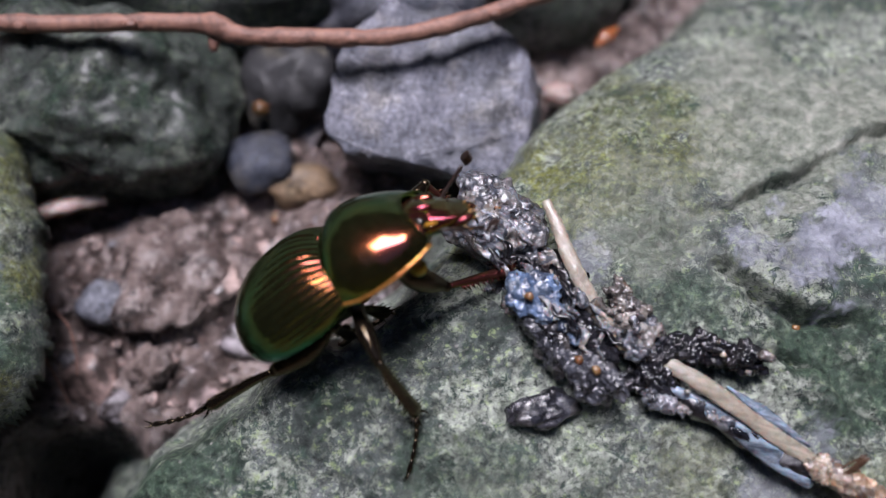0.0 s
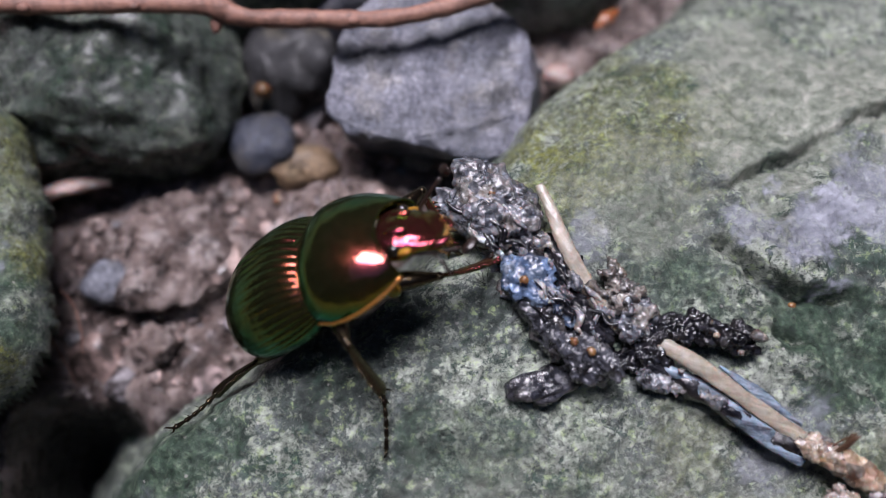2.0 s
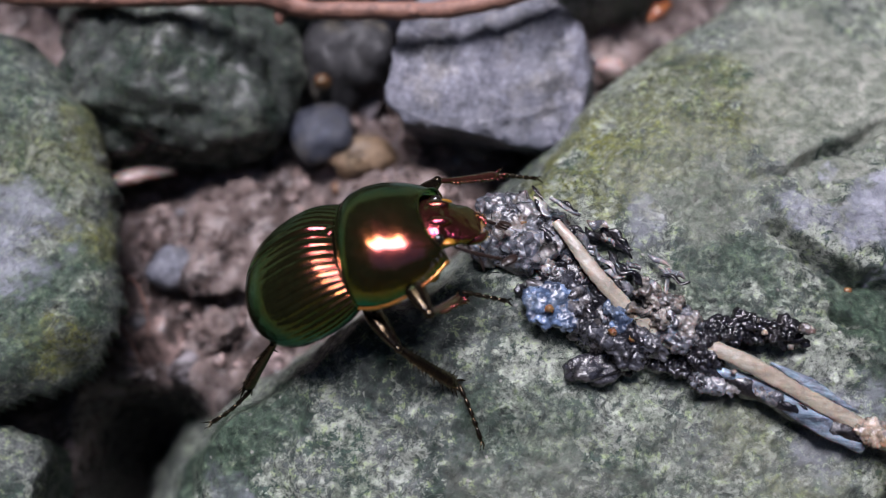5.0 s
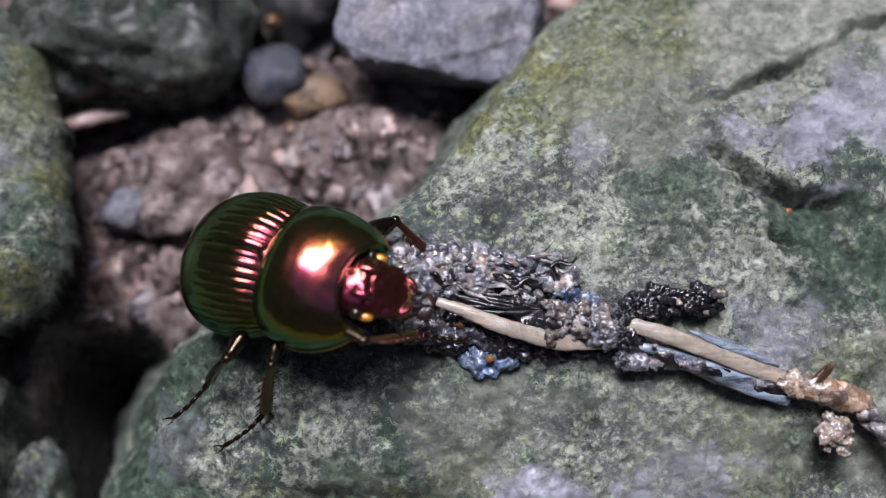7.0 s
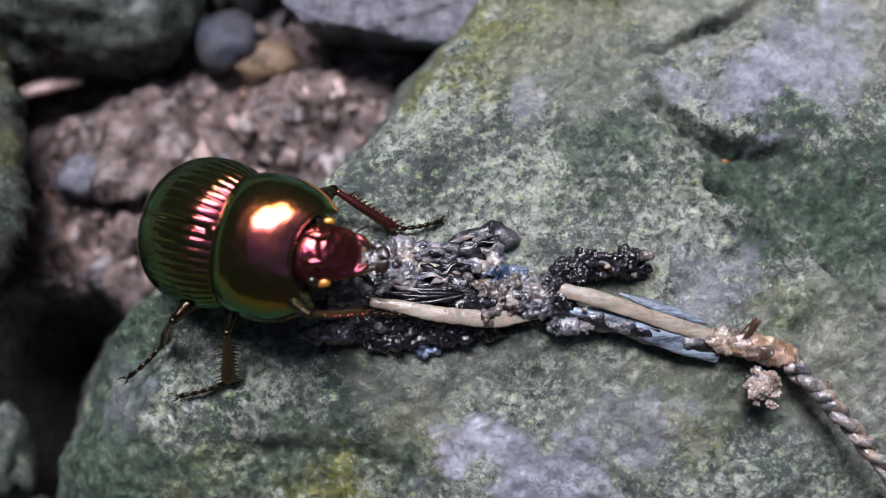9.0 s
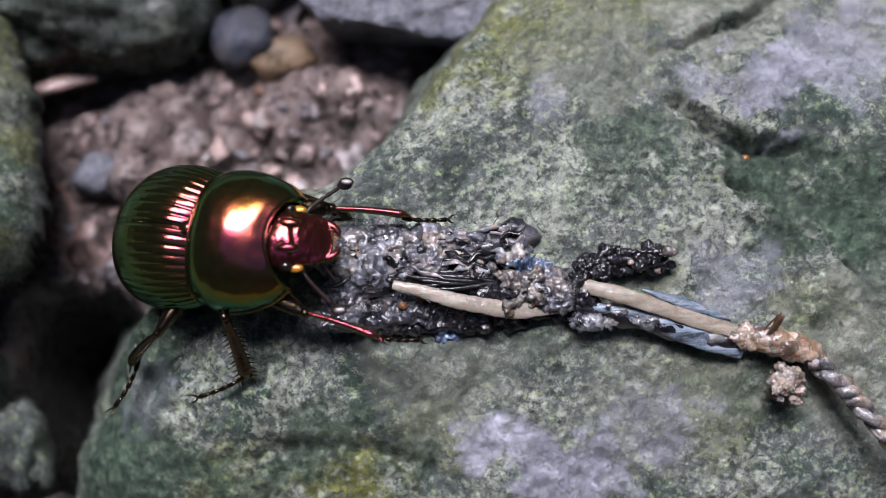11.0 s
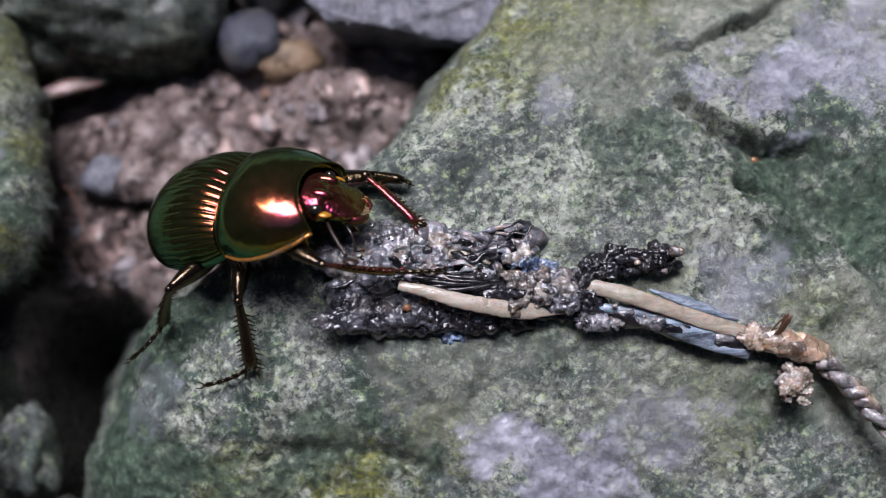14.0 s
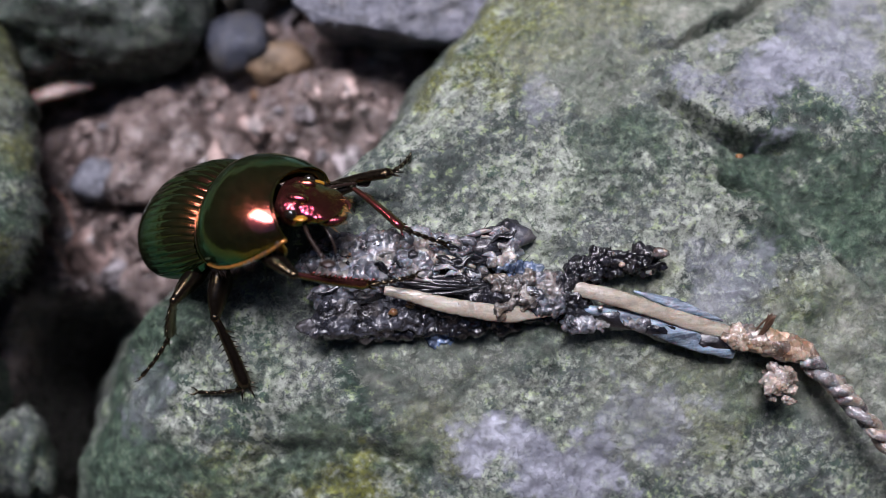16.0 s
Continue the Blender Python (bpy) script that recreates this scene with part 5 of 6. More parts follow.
    for material, label, count in ((M_MUSH, "pale wet shreds of skin", 20), (M_BLACK, "black wet shreds", 26)):
        bm = bmesh.new()
        for _ in range(count):
            p = Vector((rng.uniform(-19.5, -5.5), rng.uniform(-0.2, 4.2), rng.uniform(2.2, 3.0)))
            way = Vector((rng.uniform(0.6, 1.0), rng.uniform(-0.5, 0.5), rng.uniform(-0.25, 0.25))) * rng.uniform(0.7, 1.7)
            side = Vector((0, 0, rng.uniform(-0.3, 0.3))) + way.cross(Vector((0, 0, 1))) * rng.uniform(-0.25, 0.25)
            w = rng.uniform(0.4, 0.95)
            add_mesh(bm, ribbon([p - way, p - way * 0.3 + side, p + way * 0.4 - side, p + way], [0.15 * w, w, 0.8 * w, 0.1], rng.uniform(0.15, 0.4), rng.uniform(0, 50), 0.3, rng.uniform(-50, 50)))
        shreds.append(tagged(part("shred", bm, material, clump, label), kind="stuff"))
    roots = [((rng.uniform(-21, -3), rng.uniform(-2.6, 4.6), rng.uniform(1.6, 2.4)), (rng.uniform(-1, 1), rng.uniform(-1, 1), 0.6)) for _ in range(120)]
    stray = part("loose_hair", bristles(rng, roots, 1.1, 0.045), M_FELT, clump, "stray black hairs")
    return root, clump, grains, {"lobe": lobe, "heap": heap, "skin": skin, "core": core, "felt": felt, "gristle": gristle, "wet": wet, "slip": slip, "stray": stray, "pale_shreds": shreds[0], "black_shreds": shreds[1]}


DROPPING, CLUMP, GRAINS, PIECES = dropping()
tagged(round_stone("dung_crumb", (8.0, -4.3, 2.1), (2.4, 1.4, 0.9), M_SLATE, (0, 0, 25), 0.5, 81.0, 4), "flat black crumb of dung on the stone", "dung crumb")


# ---- what moves ----
def limb(body, name, ankle, knee=None, toe=None):
    """Femur in the body's space and shin in the femur's, so that the shin's end comes to the place (mm, world)."""
    hip, a, b, hint = LEGS[name]
    hip = Vector(hip)
    foot = (body.inverted() @ (Vector(ankle) * MM)) / MM
    reach = foot - hip
    d = min(max(reach.length, 1.2), a + b - 0.05)
    way = reach.normalized()
    if knee is not None:
        hint = (body.inverted() @ (Vector((knee[0], knee[1], knee[2] + 0.8)) * MM)) / MM - hip
    bend = Vector(hint) - way * way.dot(Vector(hint))
    bend.normalize()
    k = (a * a - b * b + d * d) / (2 * d)
    knee_at = hip + way * k + bend * math.sqrt(max(a * a - k * k, 0.0))
    end = hip + way * d

    def frame_of(origin, ahead, across):
        x = ahead.normalized()
        y = (across - x * across.dot(x)).normalized()
        z = x.cross(y)
        m = Matrix((x, y, z)).transposed().to_4x4()
        m.translation = origin * MM
        return m

    rear = Vector((-1, 0.25 * (1 if hip.y > 0 else -1), 0)) if not name.startswith("front") else Vector((0, -hip.y, 0.4))
    if toe is not None:
        rear = body.to_3x3().inverted() @ Vector(toe)
    upper = frame_of(hip, knee_at - hip, bend.cross(knee_at - hip))
    lower = frame_of(knee_at, end - knee_at, rear)
    if toe is None:
        rear = rear + (end - knee_at).normalized()
    foot = frame_of(end, rear, Vector((0, 1, 0.2)))
    return upper, upper.inverted() @ lower, upper.inverted() @ foot


BEETLE_ROWS = [
    (0, -7.03, 5.55, 7.27, -54.19, -27.55, 30.36),
    (0.5, -5.03, 5.62, 10.18, -58.89, -21.98, 33.16),
    (1, -6.81, 5.84, 8, -59.39, -22.69, 31.03),
    (1.5, -6.98, 5.56, 6.6, -46.24, -30.82, 19.4),
    (2, -8.51, 3.91, 6.26, -34.65, -41.21, 15.14),
    (2.5, -9.43, 3.91, 5.13, -41.44, -40.43, 17.63),
    (3, -7.3, 5.85, 8.9, -63, -20, 30),
    (5.5, -11.82, 0.46, 6.79, -16.88, -31.48, 12.69),
    (6, -11.64, -3.36, 6.63, -3.29, -32.2, -9.78),
    (6.5, -11.81, -4.25, 6, -4.63, -25.94, -11.47),
    (7, -11.84, -3.91, 5.97, 1.64, -28.86, -18.86),
    (7.5, -10.25, -5.31, 6.95, 11.64, -25.62, -27.17),
    (8, -8.75, -7, 7.41, 15.75, -19.98, -30.73),
    (8.5, -8.73, -6.29, 6.82, 18.46, -15.19, -24.78),
    (9, -10.85, -5.37, 6.68, 15.2, -28.53, -24.82),
    (11.5, -15.11, -4.05, 3.57, 3.74, -30.15, -14.27),
    (12, -14.85, -3.08, 2.86, -11.61, -33.41, -13.18),
    (12.5, -14.98, -4, 3.55, -1.75, -41.06, -19.06),
    (13, -14.35, -3.43, 3.59, -8.85, -44.56, -21.54),
    (13.5, -14.01, -1.27, 3.79, -20.09, -38.97, -16.73),
    (14, -13.02, -1.4, 3.66, -29.7, -34.04, -7.39),
    (14.5, -11.8, -1.79, 4.91, -28.36, -34.22, -10.59),
    (15, -12.67, -1.13, 3.51, -39.61, -28.92, -3.06),
    (15.5, -12.68, -2.4, 4.66, -18.9, -42.75, -13.42),
    (16, -13.26, -1.9, 3.84, -28.27, -40.03, -10.1),
]
SHIELD_ROWS = [  # pitch and turn of the shield on the body
    (0, 6.7, -2.9),
    (0.5, 6.6, -1.8),
    (1, 10, -0.2),
    (1.5, 6.5, -1.5),
    (2, 7.2, -1.3),
    (2.5, 8.6, -0.4),
    (3, 6.5, -2),
    (5.5, 12.8, 1.7),
    (6, 9.4, 0.4),
    (6.5, 7.3, -0.5),
    (7, 7.5, -3),
    (7.5, 7.4, 1.1),
    (8, 3.5, 5.5),
    (8.5, 9.2, 3.6),
    (9, 9.9, 2.6),
    (11.5, 9.1, 4),
    (12, 6.4, 5.7),
    (12.5, 6.6, 3.4),
    (13, 3.6, 5.4),
    (13.5, 3.5, 7),
    (14, 5.8, 4.9),
    (14.5, 7.4, 4),
    (15, 8.5, 4.2),
    (15.5, 5.7, 5.7),
    (16, 5.2, 5.2),
]
HEAD_ROWS = [  # pitch and turn of the head on the shield
    (0, 16.2, 0.6),
    (0.5, 20.6, 2.3),
    (1, 9.9, 4.8),
    (1.5, 10.4, -1.4),
    (2, 15.7, 3.4),
    (2.5, 12.8, 1),
    (3, 8, 0),
    (5.5, 23.9, -1.2),
    (6, 22.8, -2.3),
    (6.5, 24.2, 0.6),
    (7, 23.4, 9.1),
    (7.5, 21.2, 3.8),
    (8, 15.1, -5),
    (8.5, 17.8, 2),
    (9, 20.5, 10.9),
    (11.5, 20.9, 6.3),
    (12, 24.7, 7.9),
    (12.5, 30.1, 10.1),
    (13, 31.6, 7.1),
    (13.5, 24, 15.2),
    (14, 29.3, 9.5),
    (14.5, 31.2, 11.4),
    (15, 26.6, 10.8),
    (15.5, 35.2, 5.8),
    (16, 26.3, 10.9),
]
FRONT_RIGHT = [  # knee, ankle and the way of the foot
    (0, (0.1, 4.4, 6.1), (5.8, 6.4, 4.8), (2, 0.5, -0.6)),
    (0.5, (1, 4.9, 8), (6.6, 6.6, 5.9), (2.3, 0.4, -0.6)),
    (1, (0.8, 5.7, 7.2), (5.7, 7.5, 4.2), (2.1, 0.5, -0.6)),
    (1.5, (0.3, 4.5, 5.6), (5.6, 7.1, 4.5), (2.1, 0.8, -0.6)),
    (2, (0.4, 2.1, 8.4), (4.1, 5.1, 5), (2.2, 0.8, -0.6)),
    (2.5, (-0.1, 2, 8), (3.5, 4.4, 4), (2.3, 0.8, -0.6)),
    (3, (-1.3, 3.2, 7.1), (3.7, 6.3, 5.4), (2.4, 0.8, -0.6)),
    (5.5, (-5.8, -5.3, 10.3), (-3.6, -2.2, 5.5), (1.8, 0, -0.6)),
    (6, (-5.7, -9.8, 9.8), (-1.7, -7.4, 5.6), (1.7, 0.2, -0.6)),
    (6.5, (-5.9, -10.3, 9.4), (-1.9, -8.3, 5.1), (1.7, 0.2, -0.6)),
    (7, (-5.9, -10.6, 8.7), (-1.9, -8.6, 4.6), (1.7, -0.3, -0.6)),
    (7.5, (-5, -12.2, 9.3), (-1, -10.3, 5), (1.7, 0.1, -0.6)),
    (8, (-4.9, -11.8, 1.6), (-0.3, -11.8, 5.1), (1.7, -0.3, -0.6)),
    (8.5, (-3.8, -13.2, 8.3), (-0.3, -11.2, 3.9), (1.8, -0.3, -0.6)),
    (9, (-5.5, -12.3, 9.1), (-1.7, -10.7, 4.7), (1.7, -0.2, -0.6)),
    (11.5, (-6.5, -10, 2.6), (-0.6, -11.8, 3.3), (3.6, -0.4, -0.6)),
    (12, (-6.5, -9.1, 2.6), (-1.4, -11.7, 4.1), (4, -0.6, -0.6)),
    (12.5, (-6.8, -9.6, 3.2), (-1.5, -11.6, 4.6), (3.6, -0.7, -0.6)),
    (13, (-6.9, -9.4, 3.5), (-1.8, -11.6, 5.1), (3.8, -0.8, -0.6)),
    (13.5, (-5.9, -5.3, 4.6), (0, -5.9, 4), (2.7, -0.6, -0.6)),
    (14, (-7, -7.9, 7.1), (-1.3, -7.5, 4.8), (4.4, 0.1, -0.6)),
    (14.5, (-8.1, -7.5, 2.5), (-2, -8.3, 3.2), (3.5, -0.1, -0.6)),
    (15, (-7.5, -8, 7.4), (-1.5, -8.3, 5.4), (3.4, 0.1, -0.6)),
    (15.5, (-8.3, -8.1, 2.6), (-2.2, -8.3, 3.4), (6.3, 0.7, -0.6)),
    (16, (-8.3, -8.8, 8), (-2.4, -8.8, 5.7), (4.8, 0.8, -0.6)),
]
FRONT_LEFT = [  # knee, ankle and the way of the foot
    (0, (-0.9, 10.9, 5.1), (2.9, 10.8, 3), (3.8, -0.1, -2)),
    (0.5, (1.1, 11.1, 6.9), (5, 11.2, 4.4), (3.9, 0.1, -2.4)),
    (1, (-0.5, 10.9, 5.1), (3.3, 10.6, 3.2), (3.8, -0.2, -2)),
    (1.5, (-0.5, 10, 4.8), (3.1, 9.3, 2.5), (3.5, -0.7, -2.3)),
    (2, (-2.4, 8, 5.2), (1, 7.1, 2.3), (3.5, -0.9, -2.9)),
    (2.5, (-3.2, 8, 4.3), (0.3, 7.2, 1.9), (3.5, -0.9, -2.4)),
    (3, (-1.5, 11.6, 5.5), (1.6, 12.2, 3.3), (3.1, 0.6, -2.1)),
    (5.5, (-5.9, 7.7, 6.1), (-0.3, 9.6, 4.2), (2.2, 0.1, -0.6)),
    (6, (-4.5, -0.9, 10.9), (-1.8, -0.6, 5.4), (2.2, -0.1, -0.6)),
    (6.5, (-5.3, -1.5, 10.3), (-1.7, -1.4, 5.5), (1.1, 0.9, -0.6)),
    (7, (-4, 0.3, 4.5), (0.3, -2.7, 2.2), (0.5, -0.8, -0.6)),
    (7.5, (-3.7, -0.6, 5.1), (0.8, -4.8, 3.4), (0.7, -0.3, -0.6)),
    (8, (-3.1, -3.8, 3.3), (0.6, -7.5, 5.6), (0.9, -0.3, -0.6)),
    (8.5, (-2.6, -1.2, 4.8), (1.4, -0.5, 0.5), (1.4, 0.2, -0.6)),
    (9, (-4.3, -0.7, 4.6), (0.9, -3.3, 3), (3.5, 0.4, -0.6)),
    (11.5, (-4.8, -1, 4.1), (0.8, -3.1, 3.8), (2.4, -0.2, -0.6)),
    (12, (-4.5, -0.5, 3.2), (1, -2.8, 3.9), (2.8, -0.4, -0.6)),
    (12.5, (-5, -1.7, 4.4), (0.6, -3.2, 4.5), (3.1, -0.2, -0.6)),
    (13, (-4.3, -1.4, 5.2), (0.8, -2.4, 2.7), (2.9, -0.3, -0.6)),
    (13.5, (-3.9, 0.9, 4.4), (0.6, -3, 4.2), (2.6, -0.3, -0.6)),
    (14, (-3.9, 1.1, 2.9), (0.4, -3, 3.7), (2.4, -0.6, -0.6)),
    (14.5, (-3, 1.1, 2.9), (0.3, -3.4, 4.9), (2.2, -0.8, -0.6)),
    (15, (-2.9, 0.8, 2.4), (0.5, -3.6, 4.5), (2.1, -0.6, -0.6)),
    (15.5, (-3.1, -1.2, 7), (-0.2, -2.8, 2.2), (1.8, -0.9, -0.6)),
    (16, (-3.2, 0.1, 3.6), (0.3, -4.1, 5.5), (1.7, -0.6, -0.6)),
]
MIDDLE_RIGHT = [  # knee, ankle and the way of the foot
    (0, (-4.9, -1.9, 8.5), (-1.6, -4.8, 3.1), (-0.1, -4.2, -1.8)),
    (0.5, (-2.9, 3.2, 7.3), (0.1, 2.8, 2.9), (3.6, -3.7, -0.6)),
    (1, (-3.8, 0.8, 11.2), (-0.7, 0.8, 4.3), (4.2, -1.5, -1.7)),
    (1.5, (-6.6, -1.2, 8.5), (-5.3, -5.2, 3.2), (-0.6, -3.2, -1.6)),
    (2, (-7.5, -1.8, 8.5), (-4.3, -5.1, 3.2), (0.6, -3.9, -1.6)),
    (2.5, (-7.8, -1.7, 8.6), (-4.5, -4.6, 3.2), (0.9, -4, -1.8)),
    (3, (-6.4, -1.5, 7.2), (-4.6, -5.2, 2.3), (0.3, -4.8, -1.8)),
    (5.5, (-8, -6.9, 5.8), (-3.7, -7.6, 1.4), (1.9, -3.7, -1.2)),
    (6, (-12.4, -8.6, 0.9), (-14.5, -12.7, -1.5), (-2.2, -1.6, -1.5)),
    (6.5, (-13, -8.8, 0.2), (-13.9, -14.1, -1.3), (-3, -2.1, -1.8)),
    (7, (-12.9, -10.9, 4.9), (-14.3, -13.7, -0.9), (-2.7, -2.4, -1.8)),
    (7.5, (-12.5, -11.9, 4.7), (-13.8, -14.2, -1.3), (-3.3, -1.5, -1.8)),
    (8, (-12, -13, 4.9), (-13.6, -14.3, -1.3), (-3.1, -2, -1.8)),
    (8.5, (-11.7, -12.6, 4.5), (-13.1, -14.6, -1.4), (-3.8, -1.2, -1.8)),
    (9, (-12.1, -12.2, 4.5), (-13.1, -14.8, -1.4), (-3.6, -1, -1.7)),
    (11.5, (-14.1, -10.4, 4.1), (-13.1, -14.2, -1.2), (-3.8, -1.5, -1.8)),
    (12, (-14.6, -9.5, 4.1), (-13.5, -13.9, -0.9), (-3.4, -1.2, -1.8)),
    (12.5, (-14.8, -9.9, 5), (-13.9, -13.7, -0.5), (-3.1, -1.5, -1.8)),
    (13, (-14.8, -8.8, 5.6), (-13.7, -13.3, 0), (-3.2, -1.9, -1.8)),
    (13.5, (-14.4, -8.7, 4.1), (-13.8, -13.3, -0.9), (-3.3, -1.7, -1.8)),
    (14, (-13.7, -9.2, 4.5), (-13.4, -13.7, -0.7), (-3.6, -1.5, -1.8)),
    (14.5, (-14.3, -7.9, 0.1), (-13.3, -13.9, -1.1), (-3.8, -1, -1.8)),
    (15, (-13.9, -9.4, 3.7), (-13.5, -13.8, -1.2), (-3.6, -1.4, -1.8)),
    (15.5, (-14.3, -8.7, 0.1), (-12.9, -14.6, -1.3), (-4.5, -0.9, -1.8)),
    (16, (-14.2, -9.2, 0.6), (-13.2, -15.1, -1.6), (-3.9, -0.5, -1.7)),
]
HIND_RIGHT = [  # knee, ankle and the way of the foot
    (0, (-12.9, -1.9, 3), (-19.3, -5, 0.6), (-5.6, -2.3, -1.8)),
    (0.5, (-10.7, -1.4, 5.7), (-14.7, -4.4, 0.8), (-2.1, 0.8, -1.8)),
    (1, (-13.1, -2.1, 4.8), (-18.3, -4.2, 0.8), (-1.9, -0.7, -1.8)),
    (1.5, (-13.8, -1.8, 3.7), (-17.2, -3.9, -1.2), (-3.9, -3.8, -1.5)),
    (2, (-14.8, -2.4, 0.3), (-19.3, -4.3, -4.3), (-2.3, -3.6, 1.7)),
    (2.5, (-15.6, -2.7, 0.2), (-20.3, -6, -3), (-2.2, -2.6, 0.1)),
    (3, (-14.3, -0.6, 7), (-19.2, -0.9, 3), (-3.1, -2, -1.8)),
    (5.5, (-16.6, -5.8, 0.9), (-19.3, -9.3, -2.3), (-2.6, -3.7, -1.8)),
    (6, (-16.3, -9.6, 5.1), (-19, -10.7, -0.8), (-2.5, -2.6, -1.8)),
    (6.5, (-16.3, -10.3, 5.3), (-19.2, -11.4, -0.8), (-2.4, -2.4, -1.8)),
    (7, (-15.5, -9.7, 5.1), (-18.9, -11, -0.7), (-2.4, -2.8, -1.8)),
    (7.5, (-16.1, -9.3, 1.3), (-19.3, -11.1, -2.9), (-2.6, -2.2, -1.8)),
    (8, (-15.4, -10.4, 1.8), (-19, -11.7, -2.6), (-2.8, -1.9, -1.8)),
    (8.5, (-15.2, -10.1, 1.9), (-18.9, -10.8, -2.6), (-2.8, -2.4, -1.8)),
    (9, (-15.6, -10.5, 4.5), (-18.5, -11.2, -1.3), (-2.6, -2.6, -1.8)),
    (11.5, (-19.6, -9.4, -1.8), (-23.5, -12.8, -4.9), (-1.8, -4.2, -1.7)),
    (12, (-22.6, -7.3, -2.3), (-27.8, -7, -5.7), (-3.9, -0.4, -1)),
    (12.5, (-20.3, -9.2, -1.9), (-25, -10.1, -5.8), (-2.6, -1.8, -0.8)),
    (13, (-21.5, -7.2, -2.7), (-27.2, -7.9, -5.2), (-3.8, -0.6, -1.6)),
    (13.5, (-19.8, -4.7, -4), (-24.9, -6.1, -6.8), (-3.1, -1.3, 0)),
    (14, (-18.7, -8, 4.2), (-21.1, -9.6, -1.5), (-2.3, -2.4, -1.8)),
    (14.5, (-16.7, -8.3, 5.6), (-18.7, -10, -0.5), (-2.7, -2.5, -1.8)),
    (15, (-21, -5.3, -0.7), (-26.5, -5.4, -3.6), (-4.1, -0.4, -1.8)),
    (15.5, (-18.2, -8.9, 3.2), (-21.1, -10.9, -2.2), (-2.9, -2.8, -1.8)),
    (16, (-17.2, -8.5, 5), (-19.6, -10.5, -1.1), (-2.3, -3.3, -1.8)),
]
MIDDLE_LEFT = [  # knee, ankle and the way of the foot
    (11.5, (-8.5, 1.8, -0.8), (-4.2, 0.1, 2.9), (0.9, 0.2, -0.9)),
    (12, (-7.6, 2.6, -0.9), (-3.8, 0.7, 3.1), (1.1, 0.2, -1.1)),
    (12.5, (-5.4, 2.5, 0.4), (-2.8, -0.4, 4.1), (-0.5, 0.2, -1.8)),
    (13, (-5, 3, 0.6), (-2.7, -0.3, 4.2), (-0.3, 0.1, -1.8)),
    (13.5, (-7, 3.8, -0.3), (-2.3, 2.2, 2.9), (0.7, -0.1, -1.1)),
    (14, (-4.4, 3.4, 0.1), (-0.7, 0.8, 3.6), (0.1, -0.3, -1.4)),
    (14.5, (-2.6, 3.4, 1.6), (-0.3, 0.9, 5.3), (0.4, 0, -1.8)),
    (15, (-2.8, 3.2, 1.5), (-0.4, 0.8, 5.2), (0.6, 0.2, -1.8)),
    (15.5, (-3.3, 2.4, 2), (-0.7, 0.5, 5.4), (0.4, 0.1, -1.8)),
    (16, (-3.2, 2.7, 1.7), (-0.5, 0.8, 5.3), (0.2, 0, -1.8)),
]
DROPPING_ROWS = [
    (0, 17.9, -0.5, 2.6, -16),
    (3, 17.6, -0.8, 2.4, -16),
    (5.5, 16.4, -3.8, 1.9, -5.7),
    (6, 15.4, -5.9, 1.3, -2.3),
    (6.5, 15.2, -6.8, 0.8, -1),
    (7, 15.1, -6.7, 0.8, -1.4),
    (7.5, 14.9, -6.8, 0.7, -1),
    (8, 14.7, -7.2, 0.6, 0),
    (8.5, 14.5, -7.9, 0.5, 0),
    (9, 14.4, -7.9, 0.5, 0),
    (11.5, 14.6, -7.8, 0.5, 0),
    (13, 14.6, -7.8, 0.5, 0),
    (13.5, 14.7, -7.4, 0.6, -0.8),
    (14, 14.5, -7.6, 0.5, 0),
    (16, 14.3, -8, 0.5, 0),
]
CLUMP_ROWS = [
    (0, 0, 0, -39),
    (1, 0, 0, -42),
    (2, 0, 0, -38),
    (2.5, 0, 0, -35),
    (3, 0, 0, -38),
    (5.5, 0, 0, -22),
    (6, 0, 0, -8.5),
    (6.5, 0, 0, -7.5),
    (7, 0, 0, -4.3),
    (7.5, 0, 0, 2),
    (8, 0, 0, 12),
    (8.5, 0, 0, 6),
    (9, 0, 0, 4),
    (11.5, 0, 0, -0.7),
    (13, 0, 0, -0.5),
    (13.5, 0, 0, -3),
    (14, 0, 0, 0),
    (16, 0, 0, 0),
]
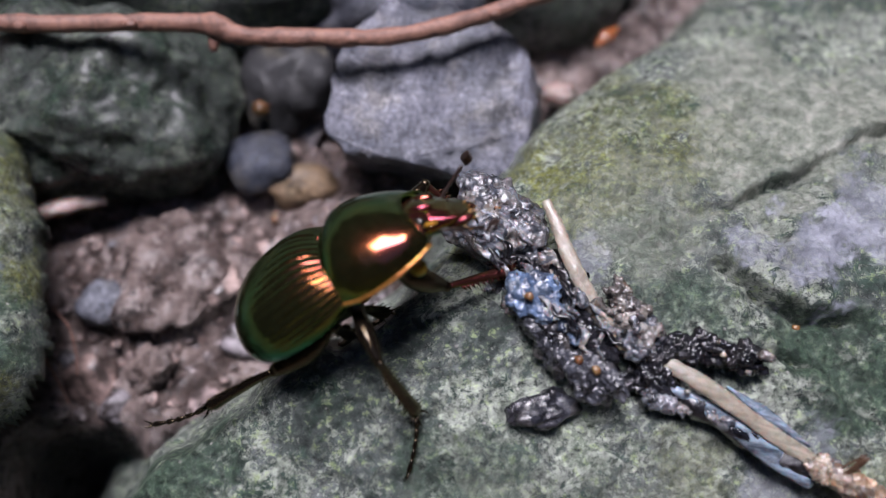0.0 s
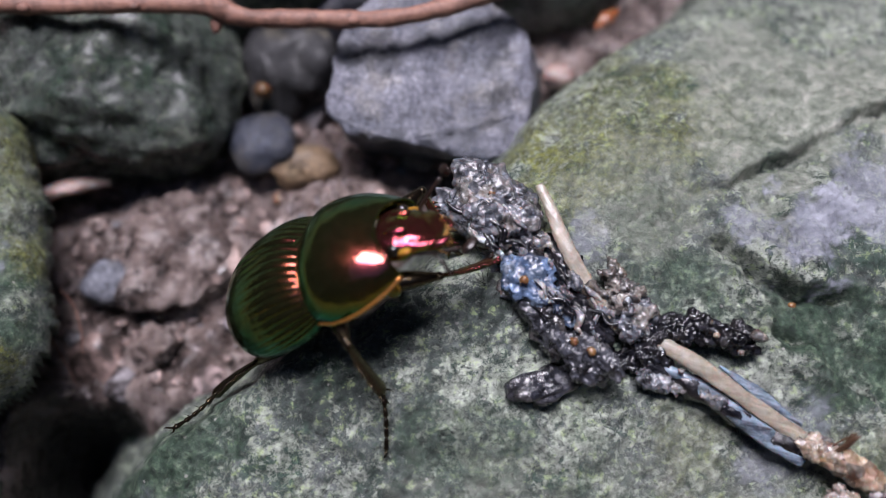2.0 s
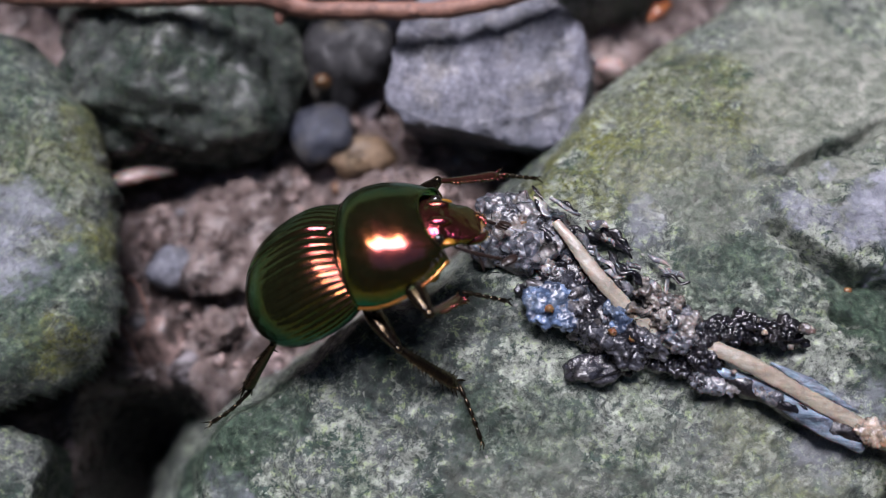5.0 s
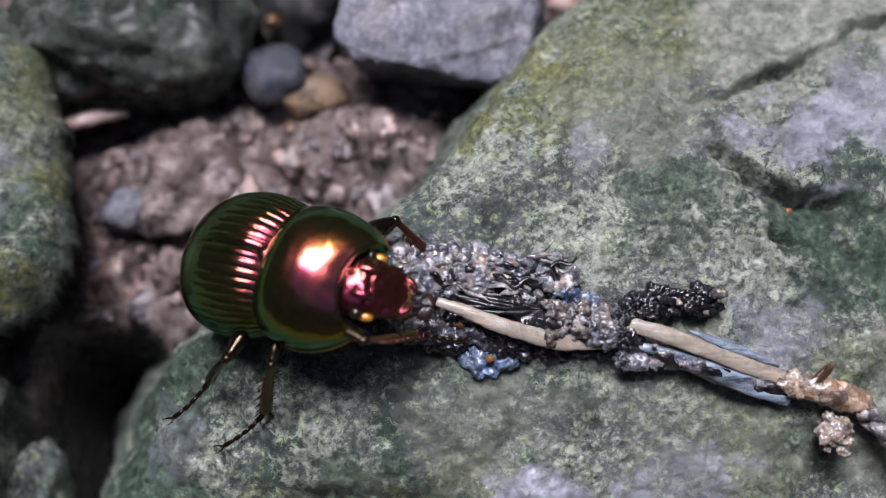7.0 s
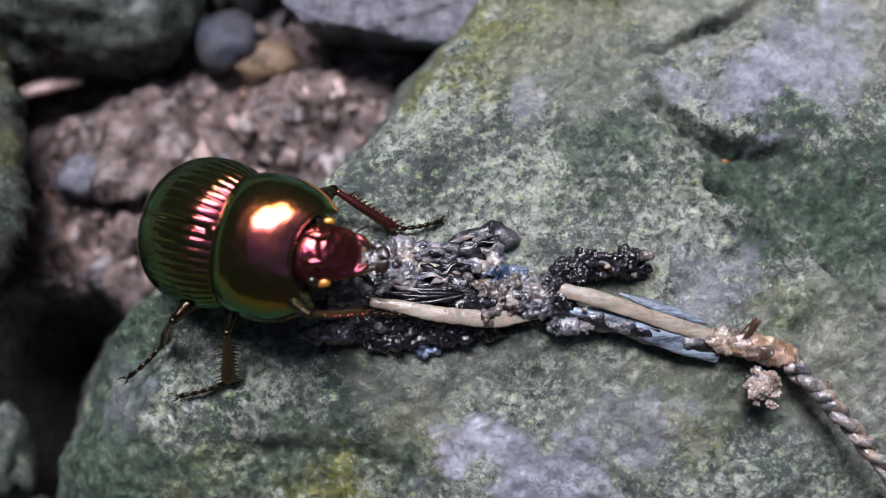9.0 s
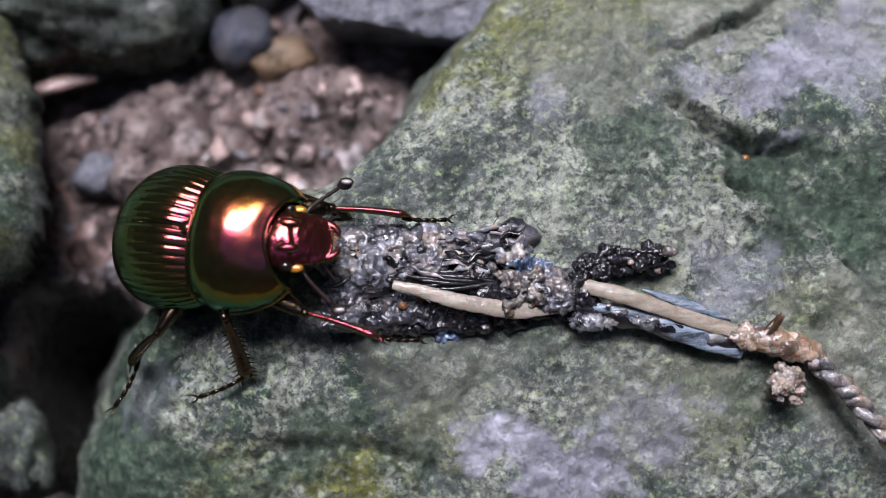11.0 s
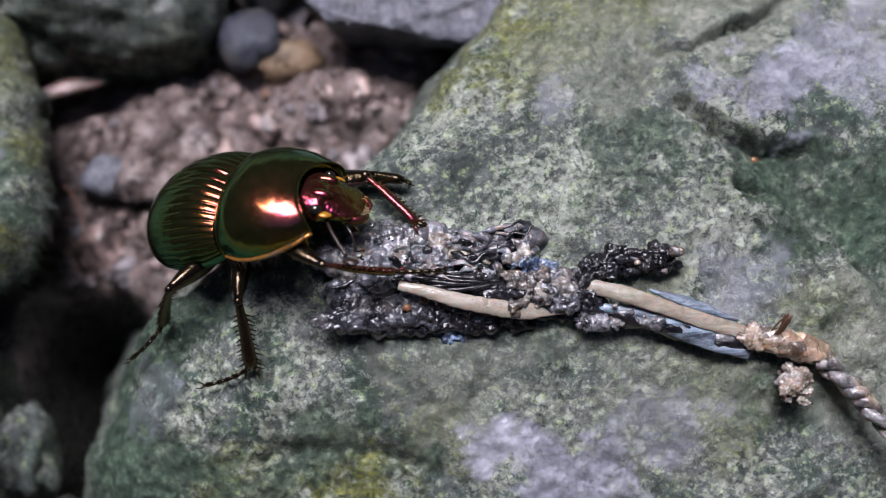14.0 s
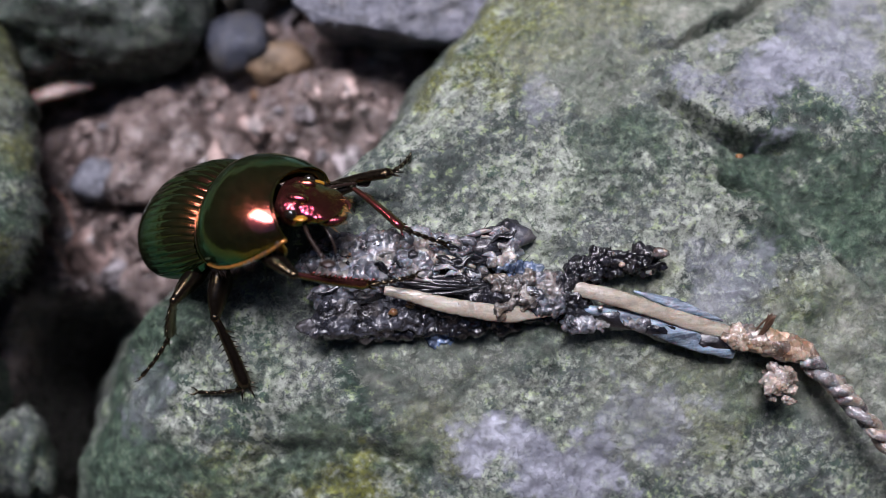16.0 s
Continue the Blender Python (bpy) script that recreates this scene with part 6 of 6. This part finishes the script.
PIECE_ROWS = {
    "lobe": [(0, 1.2, -6.6, 0.1, 0), (3, 1.2, -6.6, 0.1, 0), (5.5, 0.5, -2.6, -0.5, 0), (6, 0, 0, 0, 0), (16, 0, 0, 0, 0)],
    "heap": [(0, 11.2, -4.1, 0.5, 0), (3, 11.2, -4.1, 0.5, 0), (5.5, 6.4, -2.0, 0.5, 0), (6.5, 2, -0.4, 0, 0), (8, 1.2, 0.8, -0.6, 0), (9.3, 1.2, 0.8, -0.6, 0), (11.5, 0, 0, 0, 0), (16, 0, 0, 0, 0)],
    "skin": [(0, 1.3, -2.6, 2.6, 0), (3, 1.3, -2.6, 2.6, 0), (5.5, -0.6, -2.6, 1.5, 0), (6.5, 0, -0.8, 0.4, 0), (7.3, 0, 0.1, -0.5, 0), (8.5, 0, 0.8, -0.8, 0), (9.5, 0, 1, -0.8, 0), (11.5, 0, 1, -0.8, 0), (16, 0, 1, -0.8, 0)],
    "core": [(0, 2.6, -3.2, 0.1, 0), (3, 2.6, -3.2, 0.1, 0), (5.5, 0.75, -2.3, 0.15, 0), (6.5, 0, 0, 0, 0), (16, 0, 0, 0, 0)],
    "felt": [(0, 1, -5.5, -1.7, 0), (3, 1, -5.5, -1.7, 0), (5.5, 0.4, -2.2, -0.68, 0), (6.5, 0, 0, 0, 0), (16, 0, 0, 0, 0)],
    "gristle": [(0, 2, -8.5, -1.8, 0), (3, 2, -8.5, -1.8, 0), (5.5, 0.8, -3.4, -0.72, 0), (6.5, 0, 0, 0, 0), (16, 0, 0, 0, 0)],
    "pale_shreds": [(0, 2, -7, 0.4, 0), (3, 2, -7, 0.4, 0), (5.5, 0.2, -0.6, -0.3, 0), (6.5, 0, 0, 0, 0), (16, 0, 0, 0, 0)],
    "black_shreds": [(0, 2, -7, 0.2, 0), (3, 2, -7, 0.2, 0), (5.5, 0.2, -0.6, -0.3, 0), (6.5, 0, 0, 0, 0), (16, 0, 0, 0, 0)],
    "wet": [(0, -2, -6.5, 0.2, 0), (3, -2, -6.5, 0.2, 0), (5.5, -1, -3.25, 0.1, 0), (6.5, 0, 0, 0, 0), (16, 0, 0, 0, 0)],
    "slip": [(0, 0, -5, -1.7, 0), (3, 0, -5, -1.7, 0), (5.5, 0, -2.5, -0.85, 0), (6.5, 0, 0, 0, 0), (16, 0, 0, 0, 0)],
    "stray": [(0, 1.2, -6.6, 0.3, 0), (3, 1.2, -6.6, 0.3, 0), (5.5, 0.5, -2.6, 0, 0), (6.5, 0, 0, 0, 0), (16, 0, 0, 0, 0)],
}



def motions():
    BEETLE.scale = (1.03, 1.03, 1.03)
    body = {t: pose(x * MM, y * MM, z * MM, rx, ry, rz) @ Matrix.Scale(1.03, 4) for t, x, y, z, rx, ry, rz in BEETLE_ROWS}
    times = sorted(body)
    walk(BEETLE, [(t, body[t]) for t in times])
    joint = Matrix.Translation((0, 0, 0.5 * MM))
    shield = {t: joint @ pose(0, 0, 0, 0, pitch, yaw) @ joint.inverted() for t, pitch, yaw in SHIELD_ROWS}
    walk(SHIELD, [(t, shield[t]) for t in times])
    walk(HEAD, [(t, shield[t] @ pose(5.5 * MM, 0, 0.8 * MM, 0, pitch, yaw)) for t, pitch, yaw in HEAD_ROWS])
    for side, pieces in FEELERS.items():
        # the far one is raised at first, both are folded under the head while it feeds, then spread
        first = (0.68, 0.3, 0.66) if side > 0 else (0.9, -0.3, -0.3)
        base = Vector((2.2, side * 1.9, -0.4)) * MM
        rest = Vector((0.63, side * 0.77, -0.2))
        rows = [(t, rest.rotation_difference(Vector((x, side * y, z)))) for t, x, y, z in ((0, *first), (3, *first), (4.2, 0.63, 0.77, -0.2), (5.5, 0.9, -0.3, -0.3), (9.2, 0.9, -0.3, -0.3), (11.3, 0.63, 0.77, -0.2), (16, 0.63, 0.77, -0.2))]
        for piece in pieces:
            walk(piece, [(t, Matrix.Translation(base) @ turn.to_matrix().to_4x4() @ Matrix.Translation(-base)) for t, turn in rows])
    for name, rows in (("front_right", FRONT_RIGHT), ("front_left", FRONT_LEFT), ("middle_right", MIDDLE_RIGHT), ("hind_right", HIND_RIGHT)):
        poses = [(t, *limb(body[t], name, ankle, knee, toe)) for t, knee, ankle, toe in rows]
        for k, piece in enumerate(LEG_PARTS[name]):
            walk(piece, [(row[0], row[k + 1]) for row in poses])
    # the far middle leg is tucked under until it reaches ahead
    tucked = limb(Matrix.Identity(4), "middle_left", (-1.0, 1.8, -5.4), (-0.8, -3.0, -5.0))
    poses = [(t, *tucked) for t in (0, 9.5)] + [(t, *limb(body[t], "middle_left", ankle)) for t, knee, ankle, toe in MIDDLE_LEFT]
    for k, piece in enumerate(LEG_PARTS["middle_left"]):
        walk(piece, [(row[0], row[k + 1]) for row in poses])
    for piece, m in zip(LEG_PARTS["hind_left"], limb(Matrix.Identity(4), "hind_left", (-4.2, 1.6, -5.2), (-3.5, -3.0, -5.0))):
        piece.matrix_basis = m
    walk(DROPPING, [(t, pose(x * MM, y * MM, z * MM, 0, 0, rz)) for t, x, y, z, rz in DROPPING_ROWS])
    walk(CLUMP, [(t, pose(0, 0, 0, roll, lift, rz)) for t, roll, lift, rz in CLUMP_ROWS])

    for name, rows in PIECE_ROWS.items():
        walk(PIECES[name], [(t, pose(x * MM, y * MM, z * MM, 0, 0, rz)) for t, x, y, z, rz in rows])
    for grain, holder in GRAINS:
        walk(grain, [(t, pose(x * MM, y * MM, z * MM, 0, 0, rz)) for t, x, y, z, rz in PIECE_ROWS[holder]])


motions()
